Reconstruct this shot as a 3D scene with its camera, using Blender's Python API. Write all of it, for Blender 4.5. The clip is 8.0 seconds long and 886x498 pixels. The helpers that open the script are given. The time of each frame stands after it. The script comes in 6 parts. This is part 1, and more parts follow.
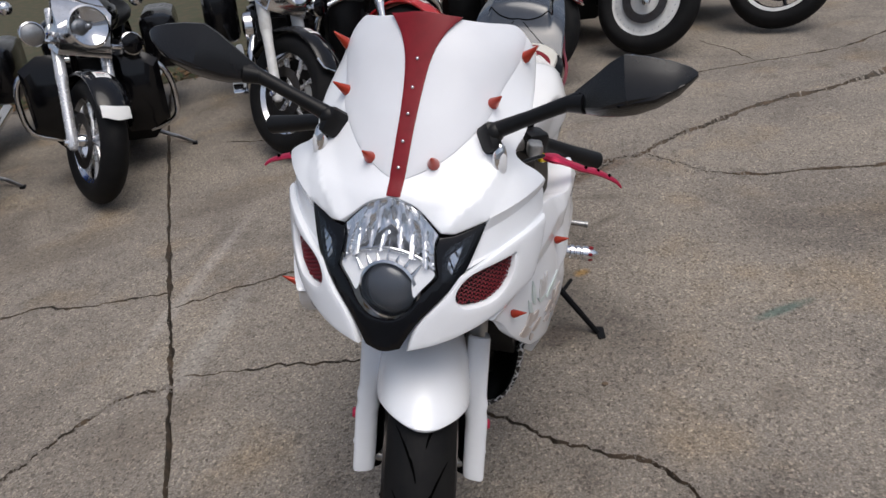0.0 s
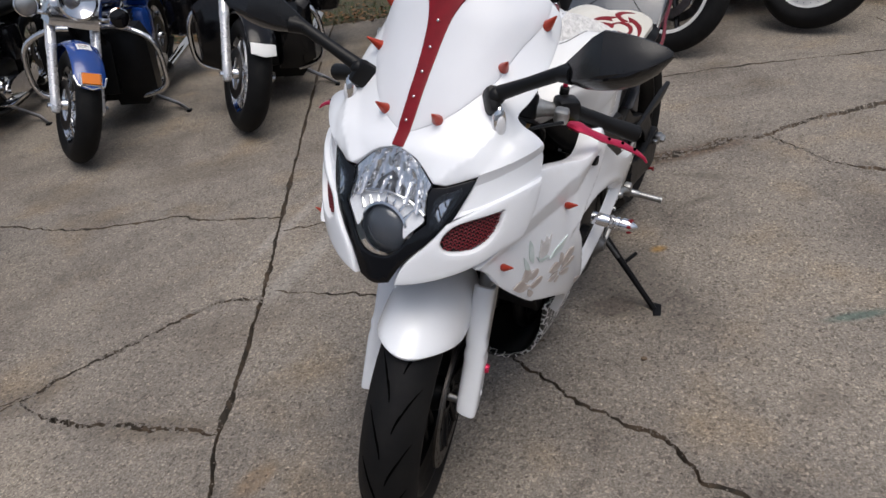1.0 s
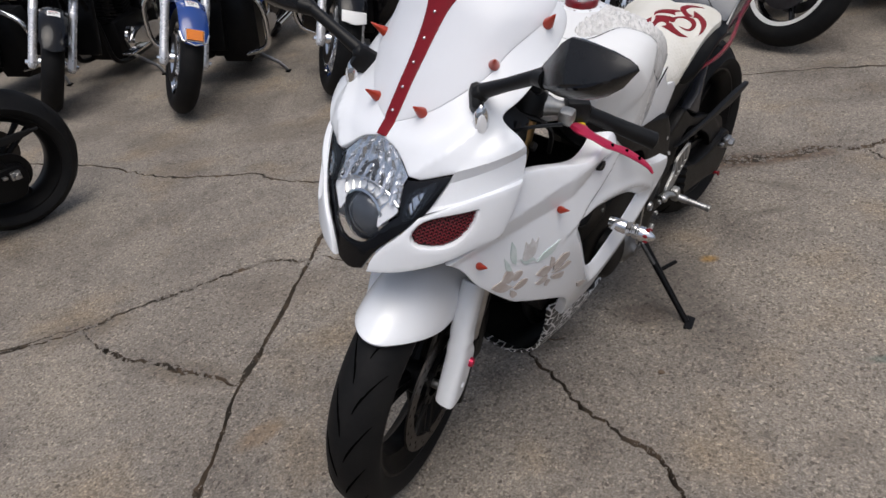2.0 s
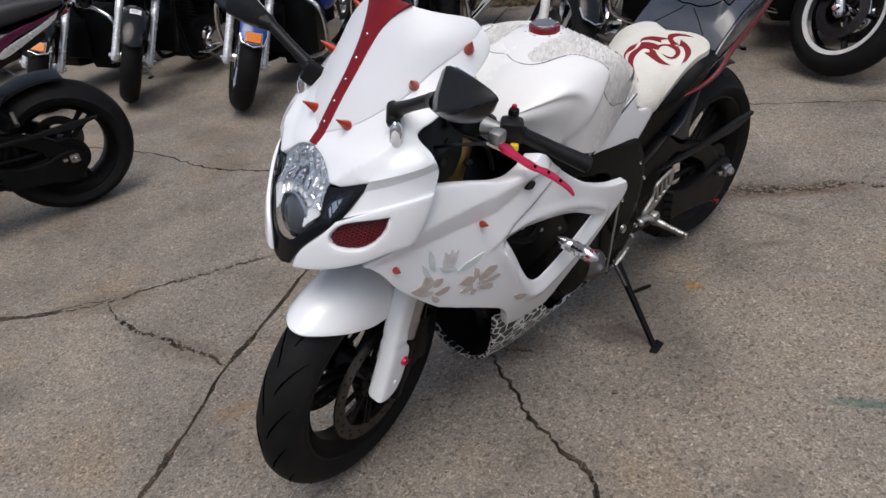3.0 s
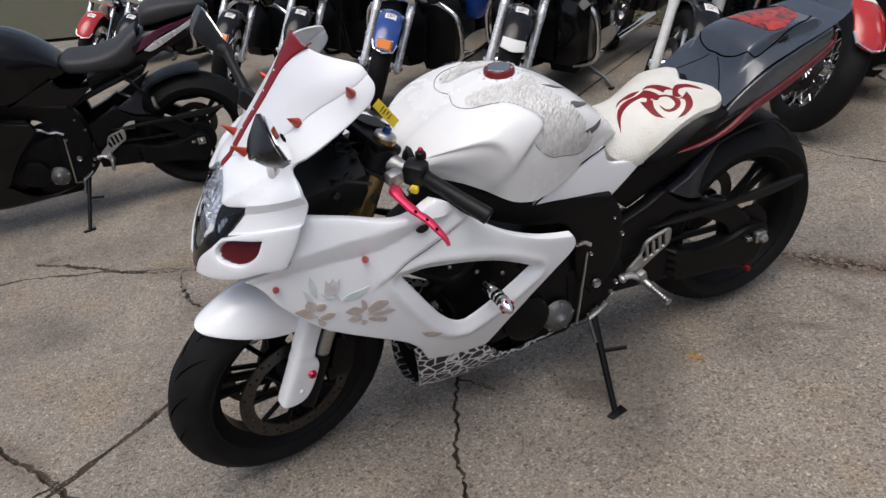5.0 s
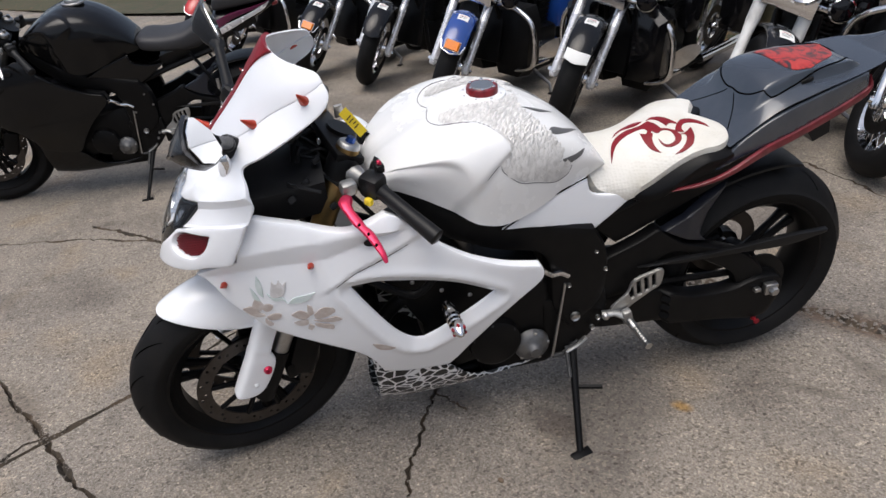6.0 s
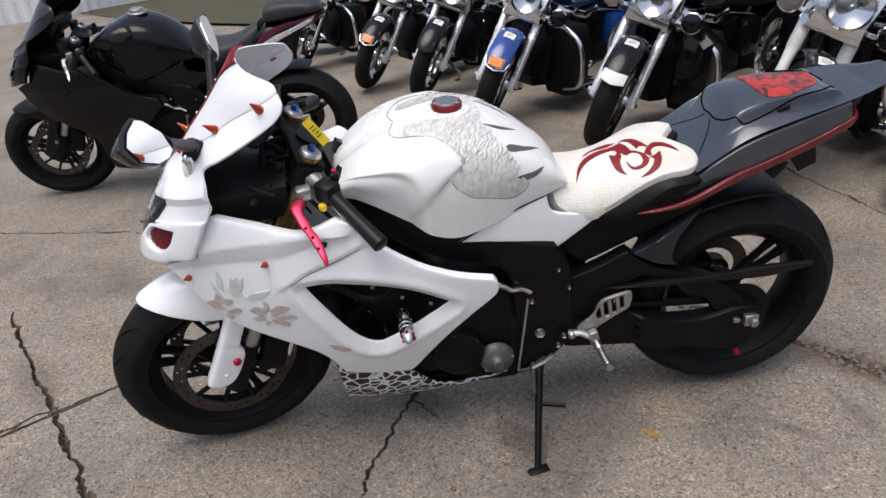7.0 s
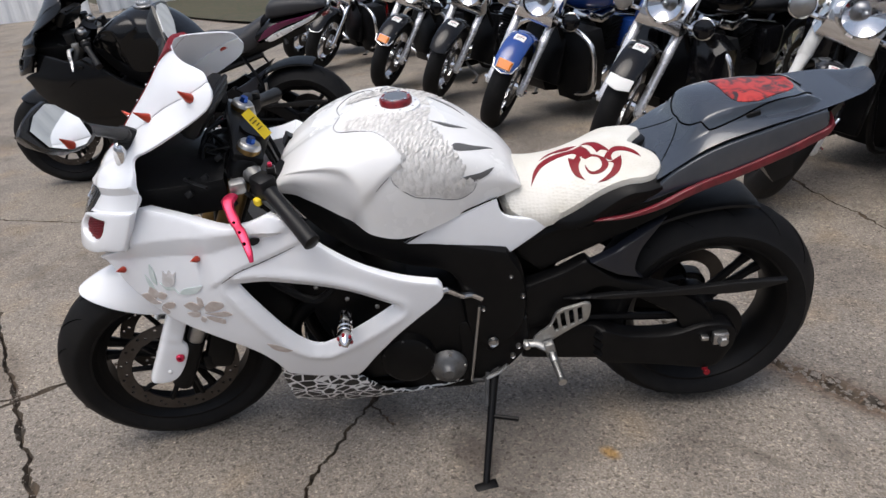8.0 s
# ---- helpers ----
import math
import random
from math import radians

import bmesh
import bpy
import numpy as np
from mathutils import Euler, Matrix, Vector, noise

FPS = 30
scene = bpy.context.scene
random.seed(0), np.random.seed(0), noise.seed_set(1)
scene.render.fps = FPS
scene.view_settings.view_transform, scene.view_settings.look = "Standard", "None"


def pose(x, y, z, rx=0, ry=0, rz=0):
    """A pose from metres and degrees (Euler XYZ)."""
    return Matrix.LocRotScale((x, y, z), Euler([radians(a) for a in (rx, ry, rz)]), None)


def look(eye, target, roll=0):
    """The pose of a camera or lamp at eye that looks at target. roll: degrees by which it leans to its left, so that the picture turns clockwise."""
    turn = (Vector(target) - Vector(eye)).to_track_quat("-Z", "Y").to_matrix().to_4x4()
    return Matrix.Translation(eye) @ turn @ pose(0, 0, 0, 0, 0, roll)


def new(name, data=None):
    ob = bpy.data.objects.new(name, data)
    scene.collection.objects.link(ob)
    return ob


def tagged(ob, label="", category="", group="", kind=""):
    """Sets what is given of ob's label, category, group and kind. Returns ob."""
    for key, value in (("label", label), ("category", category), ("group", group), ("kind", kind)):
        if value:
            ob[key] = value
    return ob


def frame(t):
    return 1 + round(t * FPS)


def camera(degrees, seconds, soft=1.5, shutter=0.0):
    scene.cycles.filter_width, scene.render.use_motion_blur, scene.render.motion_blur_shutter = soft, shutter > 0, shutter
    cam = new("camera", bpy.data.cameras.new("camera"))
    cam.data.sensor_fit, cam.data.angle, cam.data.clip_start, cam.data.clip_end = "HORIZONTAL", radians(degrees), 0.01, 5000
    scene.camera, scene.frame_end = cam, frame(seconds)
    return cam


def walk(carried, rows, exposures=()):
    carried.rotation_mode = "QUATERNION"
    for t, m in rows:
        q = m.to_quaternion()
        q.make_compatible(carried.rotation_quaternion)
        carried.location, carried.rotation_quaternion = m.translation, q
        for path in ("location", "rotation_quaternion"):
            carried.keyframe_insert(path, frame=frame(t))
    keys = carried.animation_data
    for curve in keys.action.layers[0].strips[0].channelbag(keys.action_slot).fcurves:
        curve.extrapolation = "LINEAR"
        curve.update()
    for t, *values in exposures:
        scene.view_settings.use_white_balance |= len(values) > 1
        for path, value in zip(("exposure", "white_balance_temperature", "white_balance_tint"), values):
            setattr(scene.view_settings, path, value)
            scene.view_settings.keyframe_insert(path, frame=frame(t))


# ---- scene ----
cam = camera(65.2, 8.0)
METRES, EYE, TILT, LEAN, TURN = 2.357, 1.36, 0.0, 0.0, 0.0
ROWS = [
    (0.0, 0.0, 0.0, 0.0, -4.97, -30.32, 8.54),
    (0.5, 0.0521, -0.0077, -0.0004, 1.78, -31.08, 9.06),
    (1.0, 0.1199, -0.0371, -0.0004, 10.05, -31.58, 8.66),
    (2.5, 0.2765, 0.017, 0.0002, 25.36, -32.0, 7.83),
    (3.0, 0.3533, 0.0246, 0.0025, 29.45, -30.69, 7.67),
    (3.5, 0.4084, 0.0587, -0.0032, 32.57, -29.69, 8.48),
    (4.0, 0.4608, 0.1114, 0.0005, 37.06, -29.85, 8.2),
    (4.5, 0.5212, 0.1522, 0.0025, 42.56, -28.98, 8.65),
    (6.0, 0.6307, 0.3151, -0.0016, 58.04, -27.2, 5.49),
    (6.5, 0.6674, 0.3691, -0.0015, 62.25, -26.23, 5.39),
    (7.0, 0.7068, 0.4114, -0.0072, 65.36, -25.35, 5.2),
    (7.5, 0.713, 0.4542, -0.0186, 67.53, -25.54, 5.24),
    (8.0, 0.7164, 0.5007, -0.029, 68.75, -24.71, 4.34),
]
walk(cam, [(t, pose(0, 0, EYE, TILT, LEAN, TURN) @ pose(METRES * x, METRES * y, METRES * z, 90 + pitch, roll, yaw)) for t, x, y, z, yaw, pitch, roll in ROWS],
     exposures=[(0, -.17), (3, -.16), (4.5, -.13), (6, .17), (8, .22)])

# ---- daylight: bright overcast ----
world = bpy.data.worlds.new("overcast_sky")
scene.world = world
world.use_nodes = True
wn = world.node_tree.nodes
sky = wn.new("ShaderNodeTexSky")
sky.sky_type = "NISHITA"
sky.sun_disc = False
sky.sun_elevation, sky.sun_rotation = radians(71), radians(139)
sky.air_density, sky.dust_density, sky.ozone_density = 1.0, 4.0, 1.0
wn["Background"].inputs["Strength"].default_value = 0.145
pale = wn.new("ShaderNodeHueSaturation")
pale.inputs["Saturation"].default_value = 0.74
world.node_tree.links.new(sky.outputs[0], pale.inputs["Color"])
world.node_tree.links.new(pale.outputs[0], wn["Background"].inputs["Color"])
sun = new("sun", bpy.data.lights.new("sun", "SUN"))
sun.data.energy, sun.data.angle, sun.data.color = 1.5, radians(48), (1.0, 0.97, 0.95)
sun.matrix_world = look((1.2, .1, 5.6), (0, 1.5, 0))

# ---- materials ----
def material(name, colour, rough=0.5, metal=0.0, coat=0.0, spec=0.5):
    m = bpy.data.materials.new(name)
    m.use_nodes = True
    b = m.node_tree.nodes["Principled BSDF"]
    b.inputs["Base Color"].default_value = (*colour, 1)
    b.inputs["Roughness"].default_value = rough
    b.inputs["Metallic"].default_value = metal
    b.inputs["Coat Weight"].default_value = coat
    b.inputs["Coat Roughness"].default_value = 0.08
    b.inputs["Specular IOR Level"].default_value = spec
    return m


def node(m, kind, **values):
    n = m.node_tree.nodes.new(kind)
    for key, value in values.items():
        n.inputs[key].default_value = value
    return n


def wire(m, a, b):
    m.node_tree.links.new(a, b)


def coords(m, scale):
    tc = node(m, "ShaderNodeTexCoord")
    mp = node(m, "ShaderNodeMapping")
    mp.inputs["Scale"].default_value = scale if isinstance(scale, tuple) else (scale,) * 3
    wire(m, tc.outputs["Object"], mp.inputs[0])
    return mp.outputs[0]


def ramp(m, source, stops):
    r = node(m, "ShaderNodeValToRGB")
    e = r.color_ramp.elements
    while len(e) < len(stops):
        e.new(0.5)
    for el, (p, c) in zip(e, stops):
        el.position, el.color = p, (*c, 1)
    wire(m, source, r.inputs[0])
    return r.outputs[0]


def mixed(m, fac, a, b, mode="MIX"):
    x = node(m, "ShaderNodeMix")
    x.data_type, x.blend_type = "RGBA", mode
    for k, v in ((0, fac), (6, a), (7, b)):
        if isinstance(v, (int, float)):
            x.inputs[k].default_value = v
        elif isinstance(v, tuple):
            x.inputs[k].default_value = (*v, 1)
        else:
            wire(m, v, x.inputs[k])
    return x.outputs[2]


def bump(m, height, strength, distance=0.002):
    b = node(m, "ShaderNodeBump", Strength=strength, Distance=distance)
    wire(m, height, b.inputs["Height"])
    wire(m, b.outputs[0], m.node_tree.nodes["Principled BSDF"].inputs["Normal"])
    return b


def worn(m, colour, dirt, scale=9.0, amount=0.35, grain=0.0, fine=400.0):
    """Cloudy soiling, roughness that varies, and a fine grain."""
    b = m.node_tree.nodes["Principled BSDF"]
    n = node(m, "ShaderNodeTexNoise", Scale=scale, Detail=6.0, Roughness=0.62)
    wire(m, coords(m, 1.0), n.inputs["Vector"])
    f = ramp(m, n.outputs[0], [(0.42, (0, 0, 0)), (0.72, (amount,) * 3)])
    wire(m, mixed(m, f, colour, dirt), b.inputs["Base Color"])
    r = node(m, "ShaderNodeMapRange")
    base = b.inputs["Roughness"].default_value
    r.inputs[3].default_value, r.inputs[4].default_value = base * 0.85, min(1, base * 1.25)
    wire(m, n.outputs[0], r.inputs[0])
    wire(m, r.outputs[0], b.inputs["Roughness"])
    if grain:
        g = node(m, "ShaderNodeTexNoise", Scale=fine, Detail=2.0)
        wire(m, coords(m, 1.0), g.inputs["Vector"])
        bump(m, g.outputs[0], grain, 0.001)
    return m


def glass(name, tint=(0.9, 0.92, 0.95)):
    """A thin clear sheet: see-through, with a gloss that grows at a slant."""
    m = bpy.data.materials.new(name)
    m.use_nodes = True
    t = m.node_tree
    out = t.nodes["Material Output"]
    t.nodes.remove(t.nodes["Principled BSDF"])
    tr = node(m, "ShaderNodeBsdfTransparent", Color=(*tint, 1))
    gl = node(m, "ShaderNodeBsdfGlossy", Roughness=0.04)
    face = node(m, "ShaderNodeLayerWeight", Blend=0.5)
    rise = node(m, "ShaderNodeMath")
    rise.operation = "POWER"
    rise.inputs[1].default_value = 4.0
    amount = node(m, "ShaderNodeMapRange")
    amount.inputs[3].default_value, amount.inputs[4].default_value = 0.025, 0.45
    mx = node(m, "ShaderNodeMixShader")
    wire(m, face.outputs["Facing"], rise.inputs[0])
    wire(m, rise.outputs[0], amount.inputs[0])
    wire(m, amount.outputs[0], mx.inputs[0])
    wire(m, tr.outputs[0], mx.inputs[1])
    wire(m, gl.outputs[0], mx.inputs[2])
    wire(m, mx.outputs[0], out.inputs["Surface"])
    return m


WHITE = worn(material("white_paint", (0.88, 0.90, 0.93), 0.24, coat=0.5), (0.88, 0.90, 0.93), (0.78, 0.79, 0.80), 5.0, 0.4)
SCREEN = worn(material("white_screen_film", (0.70, 0.71, 0.73), 0.38, coat=0.1), (0.76, 0.775, 0.81), (0.68, 0.695, 0.72), 6.0, 0.4, 0.15, 900.0)
BLACK = worn(material("matt_black_metal", (0.004, 0.004, 0.0045), 0.38), (0.003, 0.003, 0.0034), (0.009, 0.0085, 0.008), 14.0, 0.5, 0.2)
PLASTIC = worn(material("black_plastic", (0.006, 0.006, 0.0065), 0.40), (0.005, 0.005, 0.0055), (0.013, 0.013, 0.013), 12.0, 0.5, 0.25)
GLOSS = material("gloss_black", (0.003, 0.003, 0.004), 0.10, spec=0.35)
RUBBER = worn(material("tyre_rubber", (0.008, 0.008, 0.008), 0.60), (0.0065, 0.0065, 0.007), (0.017, 0.016, 0.015), 18.0, 0.5, 0.3, 260.0)
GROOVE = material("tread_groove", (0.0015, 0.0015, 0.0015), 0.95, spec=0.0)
CHROME = worn(material("chrome", (0.75, 0.75, 0.76), 0.10, 1.0), (0.78, 0.78, 0.79), (0.55, 0.53, 0.50), 20.0, 0.4)
STEEL = worn(material("brushed_steel", (0.42, 0.42, 0.42), 0.36, 1.0), (0.45, 0.45, 0.45), (0.25, 0.23, 0.20), 25.0, 0.5)
ROTOR = worn(material("brake_rotor", (0.085, 0.078, 0.074), 0.42, 1.0), (0.085, 0.078, 0.074), (0.045, 0.036, 0.030), 30.0, 0.6)
ALLOY = worn(material("cast_alloy", (0.38, 0.38, 0.37), 0.45, 0.9), (0.40, 0.40, 0.39), (0.18, 0.17, 0.15), 30.0, 0.6)
GOLD = worn(material("gold_fork_tube", (0.30, 0.20, 0.08), 0.38, 1.0), (0.32, 0.21, 0.08), (0.12, 0.09, 0.06), 20.0, 0.6)
RED = worn(material("red_vinyl", (0.21, 0.007, 0.014), 0.42, spec=0.25), (0.21, 0.007, 0.014), (0.13, 0.006, 0.010), 30.0, 0.6, 0.3, 700.0)
SPIKE = material("orange_red_spike", (0.42, 0.035, 0.012), 0.30, 0.35, coat=0.3)
PINK = material("anodised_red_lever", (0.62, 0.03, 0.09), 0.30, 0.55)
REDLENS = worn(material("red_reflector_trim", (0.18, 0.008, 0.014), 0.30, coat=0.3), (0.20, 0.008, 0.014), (0.06, 0.005, 0.008), 60.0, 0.9)
TRIMRED = worn(material("dark_red_trim", (0.17, 0.010, 0.020), 0.34, coat=0.15), (0.17, 0.010, 0.020), (0.06, 0.004, 0.009), 40.0, 0.8)
MESH = material("dark_red_mesh", (0.17, 0.008, 0.014), 0.40)
GREY = worn(material("grey_tail_paint", (0.036, 0.044, 0.058), 0.20, coat=0.7), (0.034, 0.042, 0.056), (0.058, 0.066, 0.080), 7.0, 0.5)
SEATW = material("white_snakeskin_vinyl", (0.72, 0.70, 0.64), 0.45)
YELLOW = material("yellow_tag", (0.75, 0.55, 0.02), 0.5)
LENS = glass("clear_lens")
SMOKED = glass("clear_headlamp_lens", (0.97, 0.975, 0.98))
REFLECT = worn(material("headlamp_reflector", (0.80, 0.81, 0.83), 0.13, 0.9), (0.82, 0.83, 0.85), (0.50, 0.51, 0.53), 30.0, 0.6)
SHADE = worn(material("grey_lamp_shade", (0.06, 0.063, 0.068), 0.30, 0.3), (0.06, 0.063, 0.068), (0.20, 0.20, 0.21), 70.0, 0.7)
# near-white, hardly metallic: sky reflected in the lamp housing, put into the colour
SKYWHITE = material("sky_white_lamp_housing", (0.92, 0.92, 0.93), 0.25, 0.1)
PETAL = worn(material("faded_brown_flower_paint", (0.50, 0.43, 0.39), 0.30, coat=0.4), (0.47, 0.40, 0.36), (0.68, 0.65, 0.63), 45.0, 0.8)
STALK = worn(material("pale_green_leaf_paint", (0.58, 0.66, 0.64), 0.30, coat=0.4), (0.55, 0.64, 0.62), (0.74, 0.77, 0.77), 45.0, 0.8)
TULIP = worn(material("pale_grey_flower_paint", (0.60, 0.58, 0.57), 0.30, coat=0.4), (0.56, 0.54, 0.53), (0.76, 0.76, 0.77), 60.0, 0.9)
PUMP = worn(material("dull_silver_casting", (0.15, 0.15, 0.15), 0.46, 0.8), (0.17, 0.17, 0.17), (0.08, 0.08, 0.08), 40.0, 0.7)
CAST = worn(material("dull_dark_casting", (0.06, 0.06, 0.06), 0.5, 0.6), (0.07, 0.07, 0.07), (0.02, 0.02, 0.02), 30.0, 0.7)
DARKBLUE = worn(material("satin_blue_black", (0.008, 0.010, 0.017), 0.32), (0.008, 0.010, 0.017), (0.016, 0.018, 0.024), 12.0, 0.5)
AMBER = material("amber_lens", (0.75, 0.20, 0.01), 0.25, coat=0.4)
PAPER = material("white_sticker", (0.78, 0.78, 0.76), 0.6)
SHELL = worn(material("glossy_black_plastic", (0.010, 0.010, 0.011), 0.24, spec=0.4), (0.010, 0.010, 0.011), (0.018, 0.018, 0.019), 12.0, 0.5)
MIRROR = material("mirror_glass", (0.85, 0.87, 0.88), 0.02, 1.0)

for dull, level in ((BLACK, 0.15), (PLASTIC, 0.26), (RUBBER, 0.16)):
    dull.node_tree.nodes["Principled BSDF"].inputs["Specular IOR Level"].default_value = level


def grained_seat(m):
    """Reptile grain: small raised cells."""
    b = m.node_tree.nodes["Principled BSDF"]
    v = node(m, "ShaderNodeTexVoronoi", Scale=150.0, Randomness=0.55)
    wire(m, coords(m, (0.7, 1.0, 1.0)), v.inputs["Vector"])
    bump(m, v.outputs["Distance"], 0.6, 0.002)
    n = node(m, "ShaderNodeTexNoise", Scale=7.0, Detail=4.0)
    wire(m, coords(m, 1.0), n.inputs["Vector"])
    wire(m, ramp(m, n.outputs[0], [(0.35, (0.62, 0.59, 0.51)), (0.6, (0.74, 0.72, 0.66))]), b.inputs["Base Color"])


grained_seat(SEATW)
GRAPHIC = material("red_and_black_graphic", (0.35, 0.02, 0.02), 0.35)


def painted_waves(m):
    """Black brush strokes on bright red."""
    b = m.node_tree.nodes["Principled BSDF"]
    n = node(m, "ShaderNodeTexNoise", Scale=20.0, Detail=5.0, Roughness=0.6, Distortion=2.5)
    wire(m, coords(m, (1.0, 0.7, 1.0)), n.inputs["Vector"])
    wire(m, ramp(m, n.outputs[0], [(0.40, (0.025, 0.020, 0.022)), (0.46, (0.16, 0.022, 0.020)), (0.52, (0.42, 0.030, 0.024)), (0.75, (0.50, 0.060, 0.045))]), b.inputs["Base Color"])


painted_waves(GRAPHIC)

# ---- modelling helpers ----
SLANTED = [False]


def fresh(verts, faces):
    bm = bmesh.new()
    vs = [bm.verts.new(v) for v in verts]
    for f in faces:
        try:
            bm.faces.new([vs[i] for i in f])
        except ValueError:
            pass
    return bm


def part(name, bm, mat, parent=None, label="", m=None, smooth=40.0, kind=""):
    """Links a bmesh as one mesh object under a thing or a part."""
    if m is not None:
        bmesh.ops.transform(bm, matrix=m, verts=bm.verts)
    if SLANTED[0]:
        for v in bm.verts:
            v.co.y += slant(v.co.z)
    bmesh.ops.recalc_face_normals(bm, faces=bm.faces)
    me = bpy.data.meshes.new(name)
    for f in bm.faces:
        f.smooth = True
    for e in bm.edges:
        if len(e.link_faces) == 2 and e.calc_face_angle(0) > radians(smooth):
            e.smooth = False
    bm.to_mesh(me)
    bm.free()
    me.materials.append(mat)
    ob = new(name, me)
    if parent is not None:
        ob.parent = parent
    return tagged(ob, label, kind=kind)


def thing(name, m, label, category, group=""):
    ob = new(name)
    ob.empty_display_size = 0.1
    ob.matrix_world = m
    return tagged(ob, label, category, group)


def joined(bms):
    out = bmesh.new()
    for b in bms:
        me = bpy.data.meshes.new("tmp")
        b.to_mesh(me)
        b.free()
        out.from_mesh(me)
        bpy.data.meshes.remove(me)
    return out


def curve(points, n=8, closed=False):
    """Points along a smooth curve through the given ones."""
    ps = [Vector(p) for p in points]
    k = len(ps)
    out = []
    for i in range(k if closed else k - 1):
        if closed:
            a, b, c, d = ps[i - 1], ps[i], ps[(i + 1) % k], ps[(i + 2) % k]
        else:
            a, b, c, d = ps[max(i - 1, 0)], ps[i], ps[i + 1], ps[min(i + 2, k - 1)]
        for j in range(n):
            t = j / n
            out.append(0.5 * ((2 * b) + (c - a) * t + (2 * a - 5 * b + 4 * c - d) * t * t + (3 * b - a - 3 * c + d) * t**3))
    if not closed:
        out.append(ps[-1])
    return out


def tube(points, radius, seg=10, flat=1.0, caps=True):
    """A rod along points; radius is a number or one per point."""
    ps = [Vector(p) for p in points]
    n = len(ps)
    rs = radius if isinstance(radius, (list, tuple)) else [radius] * n
    up = None
    verts, faces = [], []
    for i, p in enumerate(ps):
        d = (ps[min(i + 1, n - 1)] - ps[max(i - 1, 0)]).normalized()
        if up is None:
            up = Vector((0, 0, 1)) if abs(d.z) < 0.9 else Vector((1, 0, 0))
        s = d.cross(up).normalized()
        up = s.cross(d).normalized()
        for j in range(seg):
            a = 2 * math.pi * j / seg
            verts.append(p + rs[i] * (math.cos(a) * s + flat * math.sin(a) * up))
    for i in range(n - 1):
        for j in range(seg):
            a, b = i * seg + j, i * seg + (j + 1) % seg
            faces.append((a, b, b + seg, a + seg))
    if caps:
        faces.append(tuple(range(seg))[::-1])
        faces.append(tuple(range((n - 1) * seg, n * seg)))
    return fresh(verts, faces)


def revolve(profile, seg=32, closed=False):
    """Turns a profile of (radius, height) about the y axis."""
    n = len(profile)
    verts = [(r * math.cos(2 * math.pi * j / seg), h, r * math.sin(2 * math.pi * j / seg)) for j in range(seg) for r, h in profile]
    faces = []
    for j in range(seg):
        k = (j + 1) % seg
        for i in range(n if closed else n - 1):
            i2 = (i + 1) % n
            faces.append((j * n + i, j * n + i2, k * n + i2, k * n + i))
    bm = fresh(verts, faces)
    bmesh.ops.remove_doubles(bm, verts=bm.verts, dist=1e-6)
    return bm


def block(x, y, z, at=(0, 0, 0), bevel=0.006, rot=(0, 0, 0)):
    bm = bmesh.new()
    bmesh.ops.create_cube(bm, size=1.0)
    bmesh.ops.scale(bm, vec=(x, y, z), verts=bm.verts)
    if bevel:
        bmesh.ops.bevel(bm, geom=bm.edges[:], offset=min(bevel, 0.45 * min(x, y, z)), segments=2, profile=0.5, affect="EDGES")
    bmesh.ops.transform(bm, matrix=pose(*at, *rot), verts=bm.verts)
    return bm


def ball(r, at=(0, 0, 0), scale=(1, 1, 1), seg=20):
    bm = bmesh.new()
    bmesh.ops.create_uvsphere(bm, u_segments=seg, v_segments=seg // 2, radius=r)
    bmesh.ops.transform(bm, matrix=Matrix.Translation(at) @ Matrix.Diagonal((*scale, 1)), verts=bm.verts)
    return bm


def loft(rings, cap=True):
    """Skins rings of equally many points."""
    n = len(rings[0])
    verts = [v for r in rings for v in r]
    faces = [(i * n + j, i * n + (j + 1) % n, (i + 1) * n + (j + 1) % n, (i + 1) * n + j) for i in range(len(rings) - 1) for j in range(n)]
    if cap:
        faces += [tuple(range(n))[::-1], tuple(range((len(rings) - 1) * n, len(rings) * n))]
    return fresh(verts, faces)


def outline(points, n=6):
    """A closed outline from 'a,b' pairs in a text; a pair that ends with ! is a corner."""
    raw = points.split() if isinstance(points, str) else points
    ps = [tuple(float(q) for q in p.rstrip("!").split(",")) for p in raw]
    sharp = [p.endswith("!") for p in raw]
    k = len(ps)
    out = []
    for i in range(k):
        b, c = np.array(ps[i]), np.array(ps[(i + 1) % k])
        a = 2 * b - c if sharp[i] else np.array(ps[i - 1])
        d = 2 * c - b if sharp[(i + 1) % k] else np.array(ps[(i + 2) % k])
        for j in range(n):
            t = j / n
            out.append(tuple(0.5 * (2 * b + (c - a) * t + (2 * a - 5 * b + 4 * c - d) * t * t + (3 * b - a - 3 * c + d) * t**3)))
    return out


def mirrored(text):
    """The left half of an outline from top middle to bottom middle, closed by its mirror image."""
    raw = text.split()
    back = []
    for p in raw[::-1]:
        a, b = p.rstrip("!").split(",")
        if abs(float(a)) > 1e-6:
            back.append("%.4f,%s%s" % (-float(a), b, "!" if p.endswith("!") else ""))
    return " ".join(raw + back)


def resample(loop, step):
    p = np.array(loop + [loop[0]])
    out = []
    for a, b in zip(p[:-1], p[1:]):
        k = max(1, int(np.ceil(np.linalg.norm(b - a) / step)))
        out += [tuple(a + (b - a) * j / k) for j in range(k)]
    return out


